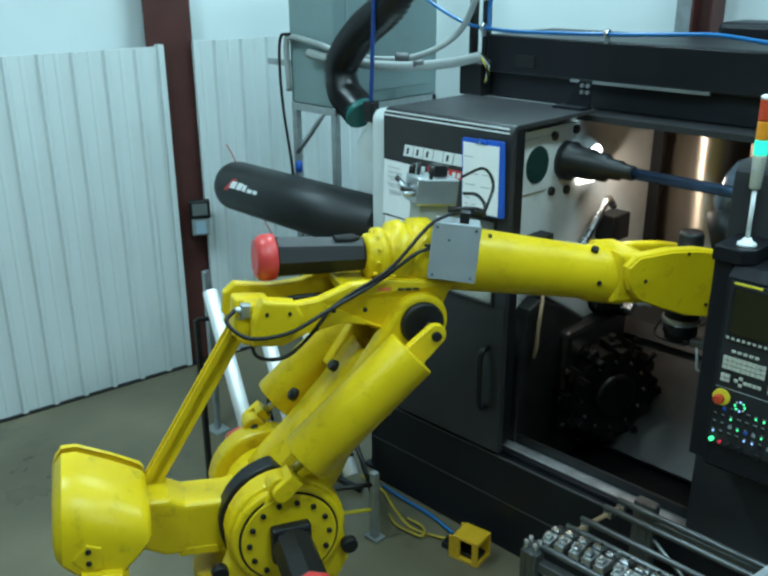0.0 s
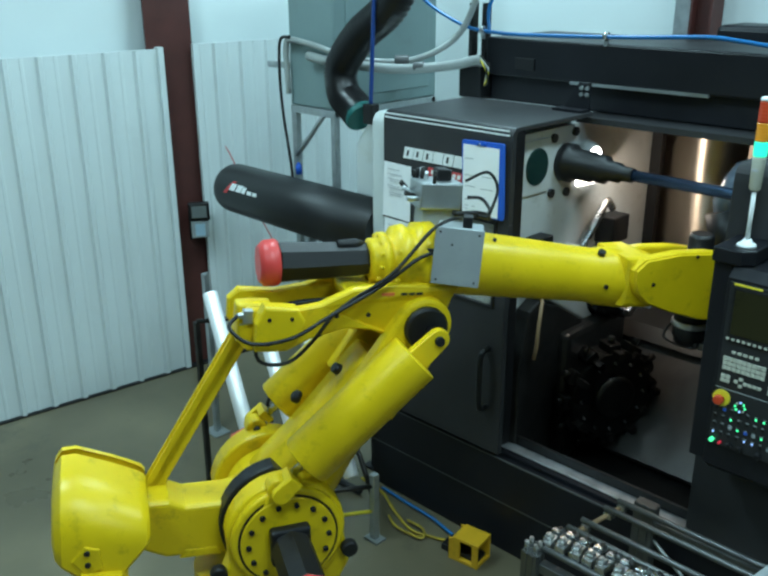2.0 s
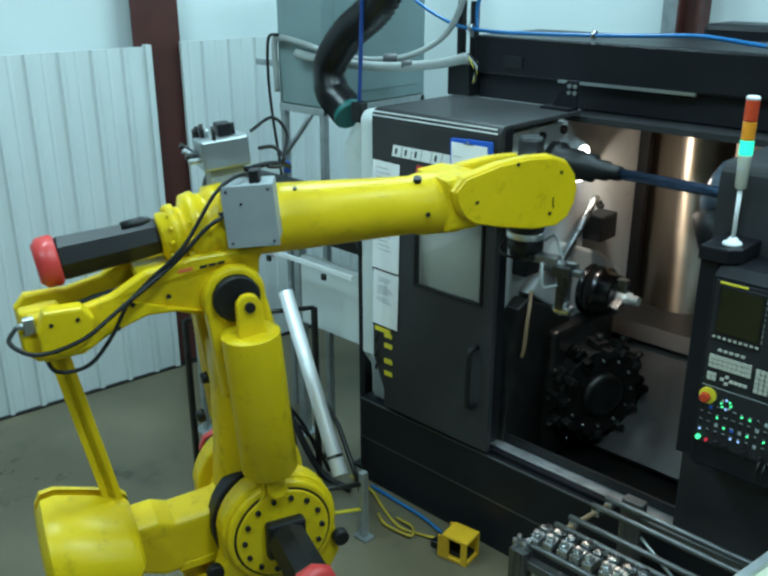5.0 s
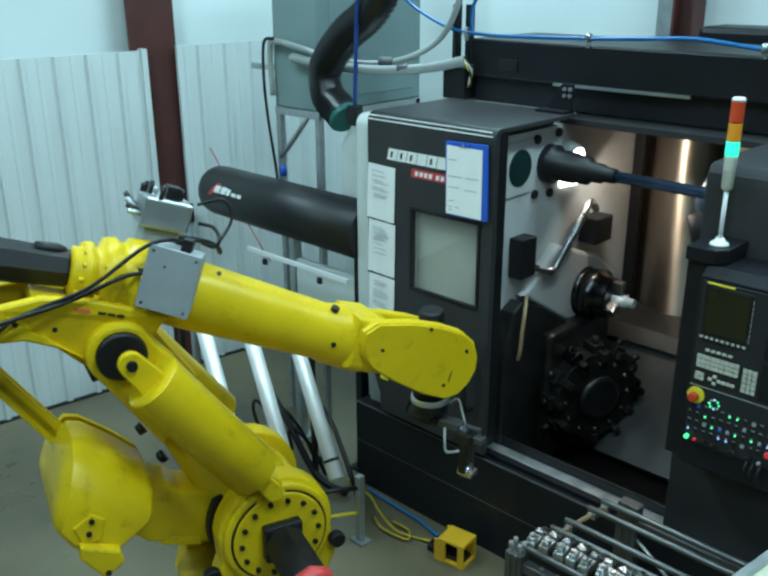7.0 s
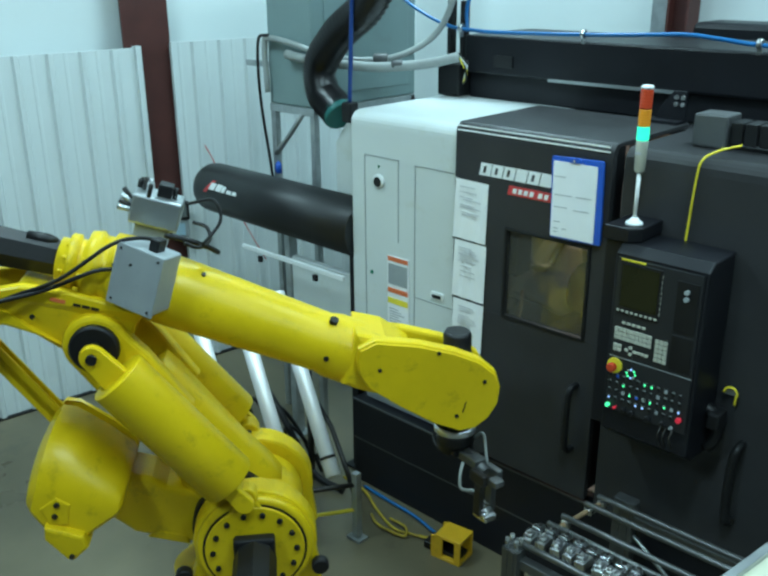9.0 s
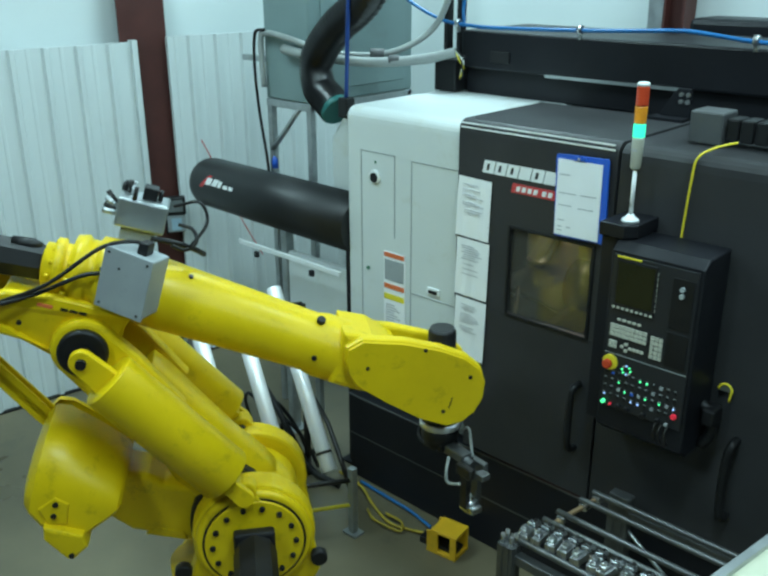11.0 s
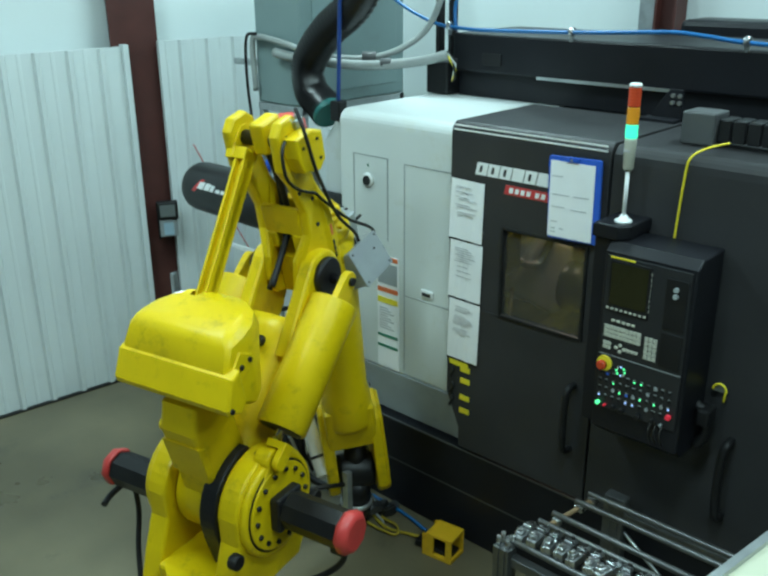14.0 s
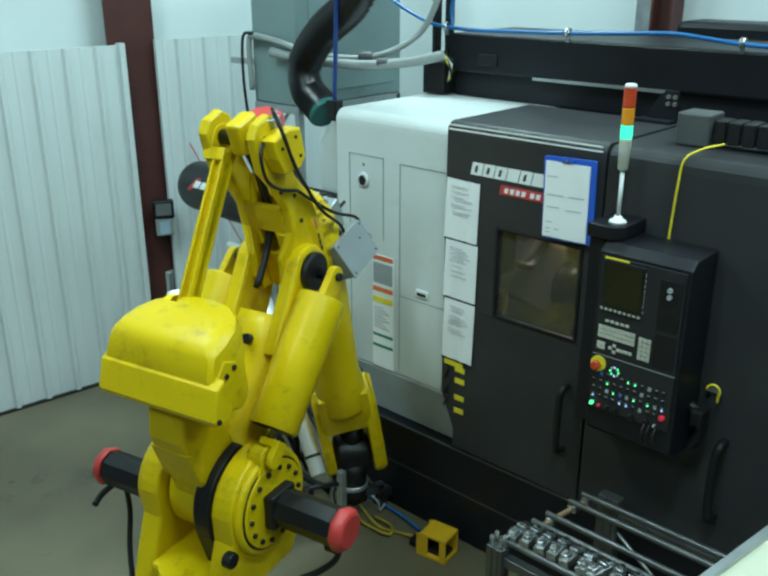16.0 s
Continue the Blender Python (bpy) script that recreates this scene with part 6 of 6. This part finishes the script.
def floor_things():
    # slim stand in front of the side wall
    bm = bm_new()
    box(bm, -4.245, 2.68, 0, -4.21, 2.70, 1.08, 0.003)
    box(bm, -4.245, 2.70, 0, -4.237, 2.73, 1.08)
    box(bm, -4.30, 2.64, 0, -4.16, 2.75, 0.008)
    thing("slim_post", bm, GALV, "slim galvanised post on the floor", "post")
    random.seed(9)
    for i in range(3):
        x, y = -4.05 + 0.2 * i, 2.75 + 0.05 * math.sin(i * 2.1)
        run_of("cable", [(x, y + 0.25, 0.02), (x + 0.1, y + 0.15, 0.22), (x + 0.22, y + 0.1, 0.30 + 0.05 * random.random()), (x + 0.30, y + 0.16, 0.18), (x + 0.36, y + 0.2, 0.015)], 0.011, RUBBER, "tangled black cable behind the tubes", "cable", seg=6)
    run_of("cable", [(-4.0, 2.95, 0.72), (-3.8, 2.85, 0.55), (-3.5, 2.8, 0.35), (-3.25, 2.8, 0.08), (-3.05, 2.85, 0.02)], 0.02, RUBBER, "thick black cable hanging to the floor", "cable")
    run_of("cable", [(-3.15, 2.95, 0.02), (-2.95, 2.92, 0.03), (-2.80, 2.86, 0.012), (-2.62, 2.80, 0.012), (-2.5, 2.83, 0.012), (-2.40, 2.86, 0.02)], 0.008, OLD_YELLOW, "yellow cable on the floor by the lathe", "cable")
    run_of("cable", [(-2.78, 2.80, 0.02), (-2.70, 2.76, 0.02), (-2.60, 2.76, 0.02), (-2.52, 2.78, 0.02), (-2.56, 2.83, 0.03), (-2.68, 2.84, 0.02)], 0.007, OLD_YELLOW, "looped yellow cable on the floor", "cable")
    run_of("cable", [(-3.0, 2.97, 0.015), (-2.8, 2.96, 0.015), (-2.6, 2.95, 0.015), (-2.42, 2.91, 0.02)], 0.009, BLUE_HOSE, "dark blue cable along the lathe's foot", "cable")
    # foot pedal
    r = root("foot_pedal", pose(-2.262, 2.85, 0, 0, 0, 8), "yellow guarded foot pedal on the floor", "foot pedal")
    bm = bm_new()
    box(bm, -0.085, -0.065, 0.0, 0.085, 0.065, 0.018, 0.003)
    box(bm, -0.085, 0.052, 0.016, 0.085, 0.065, 0.13, 0.004)
    box(bm, -0.085, -0.065, 0.016, -0.02, -0.052, 0.125, 0.004)
    prism(bm, [(-0.085, 0.10), (-0.06, 0.138), (0.085, 0.138), (0.085, 0.124), (-0.055, 0.122), (-0.072, 0.095)], -0.065, 0.065, "xz", 0.003)
    box(bm, 0.05, -0.065, 0.016, 0.085, -0.055, 0.125, 0.003)
    box(bm, -0.085, -0.055, 0.016, -0.072, 0.055, 0.10, 0.003)
    part("guard", bm, PEDAL, r, "yellow guard hood")
    bm = bm_new()
    prism(bm, [(-0.07, 0.02), (-0.07, 0.05), (0.07, 0.035), (0.07, 0.02)], -0.045, 0.045, "xz", 0.003)
    part("treadle", bm, BLACK, r)
    bm = bm_new()
    box(bm, -0.15, -0.03, 0.0, -0.086, 0.04, 0.04, 0.006)
    part("cable_entry", bm, BLACK, r)


def shaft_rack():
    r = root("parts_rack", pose(0, 0, 0), "aluminium rail rack for parts in front of the lathe", "rack")
    for y in (2.79, 2.71, 2.575, 2.495, 2.32):
        bm = bm_new()
        cyl(bm, (-1.455 - (2.79 - y) * 0.165, y, 0.75), (-0.45, y, 0.75), 0.0125, seg=14, edge=0.002)
        part("rail", bm, RAIL, r)
    bm = bm_new()
    hose(bm, [(-1.432, 2.80, 0.728), (-1.462, 2.6, 0.728), (-1.484, 2.44, 0.728)], 0.010, 8, 2)
    part("end_bar", bm, TAN, r, "rusty end bar")
    for y in (2.79, 2.71, 2.575, 2.495):
        bm = bm_new()
        box(bm, -1.450 - (2.79 - y) * 0.15, y - 0.02, 0.715, -1.415 - (2.79 - y) * 0.15, y + 0.02, 0.742, 0.003)
        part("rail_clamp", bm, STEEL, r)

    def extrusion(name, x0, y0, z0, x1, y1, z1):
        bm = bm_new()
        box(bm, x0, y0, z0, x1, y1, z1, 0.003)
        w = 0.006
        for k in (0.3, 0.7):
            xm = x0 + (x1 - x0) * k
            ym = y0 + (y1 - y0) * k
            box(bm, xm - w, y0 - 0.004, z0 + 0.001, xm + w, y0 + 0.002, z1 - 0.001)
            box(bm, x1 - 0.002, ym - w, z0 + 0.001, x1 + 0.004, ym + w, z1 - 0.001)
        part(name, bm, RAIL, r)
    extrusion("post", -1.40, 2.82, 0, -1.31, 2.87, 0.76)
    extrusion("post", -1.56, 2.27, 0, -1.49, 2.33, 0.735)
    extrusion("post", -0.60, 2.27, 0, -0.53, 2.33, 0.735)
    extrusion("cross_bar", -1.49, 2.285, 0.66, -0.6, 2.325, 0.70)
    extrusion("cross_bar", -1.31, 2.825, 0.66, -0.5, 2.865, 0.70)
    bm = bm_new()
    hose(bm, [(-1.33, 2.84, 0.62), (-1.1, 2.84, 0.45), (-0.9, 2.84, 0.30)], 0.008, 8, 2)
    part("stay", bm, ALLOY, r)
    for y in (2.285, 2.315):
        studs("bolt", r, [(x, y, 0.735) for x in (-1.545, -1.505)], (0, 0, 0.04), 0.009, STEEL)

    def casting(m):
        c = root("metal_part", m, "bright machined metal part lying on the rack's rails", "metal part", "parts on the rack")
        bm = bm_new()
        box(bm, -0.021, -0.068, -0.022, 0.021, 0.035, 0.008, 0.004)
        box(bm, -0.017, -0.060, 0.009, 0.015, -0.022, 0.024, 0.005)
        box(bm, -0.019, 0.004, 0.009, 0.017, 0.030, 0.020, 0.004)
        lathe_turn(bm, (0, 0.030, -0.006), (0, 0.062, -0.006), [(0, 0.015), (0.8, 0.015), (1, 0.011)], 12)
        part("body", bm, STEEL, c)
        bm = bm_new()
        cyl(bm, (-0.002, -0.042, 0.022), (-0.002, -0.042, 0.036), 0.012, seg=12, edge=0.002)
        part("stud", bm, STEEL, c)
        bm = bm_new()
        cyl(bm, (0.006, 0.03, 0.009), (0.006, 0.03, 0.024), 0.009, seg=10)
        part("bush", bm, DARK_STEEL, c)
        return c
    base = casting(pose(-1.49, 2.385, 0.772, 0, 0, 4))
    random.seed(21)
    for i in range(1, 17):
        copy_thing(base, pose(-1.49 + 0.058 * i, 2.385 + 0.012 * random.random(), 0.782, 0, random.uniform(-9, 9), random.uniform(-12, 12)))


def guard_table():
    r = root("cream_guard", pose(0, 0, 0), "cream enamelled machine guard with an aluminium edge", "machine guard")
    bm = bm_new()
    prism(bm, [(-0.715, 1.70), (-0.602, 2.45), (0.2, 2.45), (0.2, 1.70)], 0.86, 1.195, "xy", 0.006)
    part("panel", bm, CREAM, r)
    bm = bm_new()
    prism(bm, [(-0.735, 1.70), (-0.620, 2.47), (-0.592, 2.47), (-0.707, 1.70)], 1.19, 1.212, "xy", 0.003)
    part("edge_trim", bm, ALLOY, r, "aluminium edge trim")
    bm = bm_new()
    prism(bm, [(-0.69, 1.72), (-0.585, 2.43), (0.18, 2.43), (0.18, 1.72)], 0.0, 0.858, "xy", 0.006)
    part("lower_body", bm, CREAM, r)


def wall_device():
    r = root("wall_controller", pose(-5.13, 3.27, 1.0, 0, 0, 58), "handheld grey and black controller hung on the column", "controller")
    bm = bm_new()
    box(bm, -0.062, -0.05, 0.0, 0.062, 0.0, 0.125, 0.008)
    part("lower_body", bm, GREY_BOX, r, "pale grey lower body")
    bm = bm_new()
    box(bm, -0.035, -0.0545, 0.015, 0.035, -0.049, 0.105, 0.002)
    part("label_panel", bm, shader("pale_blue_label", (0.35, 0.50, 0.60), 0.4), r)
    bm = bm_new()
    box(bm, -0.072, -0.06, 0.127, 0.072, 0.0, 0.255, 0.010)
    head = part("head", bm, BLACK, r, "black head")
    bm = bm_new()
    box(bm, -0.052, -0.064, 0.15, 0.052, -0.0595, 0.235, 0.002)
    part("display", bm, shader("grey_display", (0.16, 0.18, 0.18), 0.2), head)
    bm = bm_new()
    box(bm, -0.075, -0.02, -0.02, -0.058, 0.03, 0.24, 0.004)
    box(bm, -0.06, 0.0, 0.03, 0.06, 0.06, 0.2, 0.004)
    part("bracket", bm, BLACK, r)
    run_of("cable", [(-5.08, 3.50, 1.62), (-5.06, 3.55, 1.50), (-5.03, 3.64, 1.25), (-4.99, 3.77, 0.95), (-4.97, 3.90, 0.70)], 0.004, RED_SIGN, "thin red wire hanging down the wall", "wire", seg=6)


control_cabinet()
overhead_lines()
bar_feeder()
tube_chute()
floor_things()
shaft_rack()
guard_table()
wall_device()


# ---- what moves ----
def glide(rows, t):
    """Smooth values between the rows of joints, without overshoot."""
    if t <= rows[0][0]:
        return rows[0][1:]
    for i in range(len(rows) - 1):
        if t <= rows[i + 1][0]:
            break
    p = [rows[max(0, i - 1)], rows[i], rows[i + 1], rows[min(len(rows) - 1, i + 2)]]
    h = p[2][0] - p[1][0]
    s = (t - p[1][0]) / h
    out = []
    for k in range(1, len(rows[0])):
        d1 = (p[2][k] - p[1][k]) / h
        d0 = (p[1][k] - p[0][k]) / (p[1][0] - p[0][0]) if p[1][0] > p[0][0] else d1
        d2 = (p[3][k] - p[2][k]) / (p[3][0] - p[2][0]) if p[3][0] > p[2][0] else d1
        m1 = 0 if d0 * d1 <= 0 else 2 * d0 * d1 / (d0 + d1)
        m2 = 0 if d1 * d2 <= 0 else 2 * d1 * d2 / (d1 + d2)
        out.append((2 * s ** 3 - 3 * s * s + 1) * p[1][k] + (s ** 3 - 2 * s * s + s) * h * m1 + (3 * s * s - 2 * s ** 3) * p[2][k] + (s ** 3 - s * s) * h * m2)
    return out


def robot_poses(t):
    turn, lean, pitch, grip, roll = glide(JOINTS, t)
    zed = Matrix.Rotation(radians(turn), 4, "Z")
    a, b = radians(lean), radians(pitch)
    j2 = Vector((A1, 0, H2))
    j3 = j2 + Vector((math.sin(a), 0, math.cos(a))) * L2
    lower = Matrix.Translation(j2) @ Matrix.Rotation(a, 4, "Y")
    upper = Matrix.Translation(j3) @ Matrix.Rotation(-b, 4, "Y")
    crank = Matrix.Translation(j2) @ Matrix.Rotation(-b, 4, "Y")
    foot, head = crank @ Vector((FOOT[0], 0, FOOT[1])), upper @ Vector((REAR[0], 0, REAR[1]))
    along = (head - foot).normalized()
    rod = Matrix.Translation(head - along * L2) @ Matrix.Rotation(math.atan2(along.x, along.z), 4, "Y")
    made = [(R_TURRET, zed), (R_LOWER, zed @ lower), (R_UPPER, zed @ upper), (R_CRANK, zed @ crank), (R_ROD, zed @ rod)]
    spin = Matrix.Translation(FORE_AT) @ Matrix.Rotation(radians(roll), 4, FORE_WAY) @ Matrix.Translation(-FORE_AT)
    centre = upper @ spin @ Vector((WRIST[0], 0, WRIST[1]))
    made.append((R_FORE, zed @ upper @ spin))
    made.append((R_WRIST, zed @ Matrix.Translation(centre) @ Matrix.Rotation(radians(-roll), 4, "Z")))
    made.append((R_GRIP, zed @ Matrix.Translation(centre - Vector((0, 0, 0.032))) @ Matrix.Rotation(radians(GRIP_YAW + grip), 4, "Z")))
    for s, tube, shaft in R_BAL:
        ear = lower @ Vector((EAR[1], s * SIDE, EAR[0]))
        base = Vector((BOSS[0], s * SIDE, BOSS[1]))
        d = base - ear
        m = Matrix.Rotation(math.atan2(-d.x, -d.z), 4, "Y")
        made.append((tube, zed @ Matrix.Translation(ear) @ m))
        made.append((shaft, zed @ Matrix.Translation(base) @ m))
    return made


def motions():
    times = sorted({round(i * 0.25, 2) for i in range(65)} | {row[0] for row in JOINTS})
    tracks = {}
    for t in times:
        for ob, m in robot_poses(t):
            tracks.setdefault(ob.name, (ob, []))[1].append((t, m))
    for ob, rows in tracks.values():
        walk(ob, rows)
    # doors: shares of metres still to slide
    left = [(0.0, -0.625), (7.0, -0.624), (7.25, -0.603), (7.5, -0.560), (8.0, -0.400), (8.5, -0.190), (9.0, -0.038), (9.2, -0.012), (9.5, 0.0), (16.0, 0.0)]
    right = [(0.0, 0.332), (6.3, 0.332), (6.5, 0.331), (7.0, 0.305), (7.5, 0.200), (8.0, 0.085), (8.5, 0.008), (8.8, 0.0), (16.0, 0.0)]
    for ob in [door_left, board] + papers:
        walk(ob, [(t, Matrix.Translation((x, 0, 0)) @ ob.matrix_basis) for t, x in left])
    for ob in [door_right, panel, tower]:
        walk(ob, [(t, Matrix.Translation((x, 0, 0)) @ ob.matrix_basis) for t, x in right])


motions()
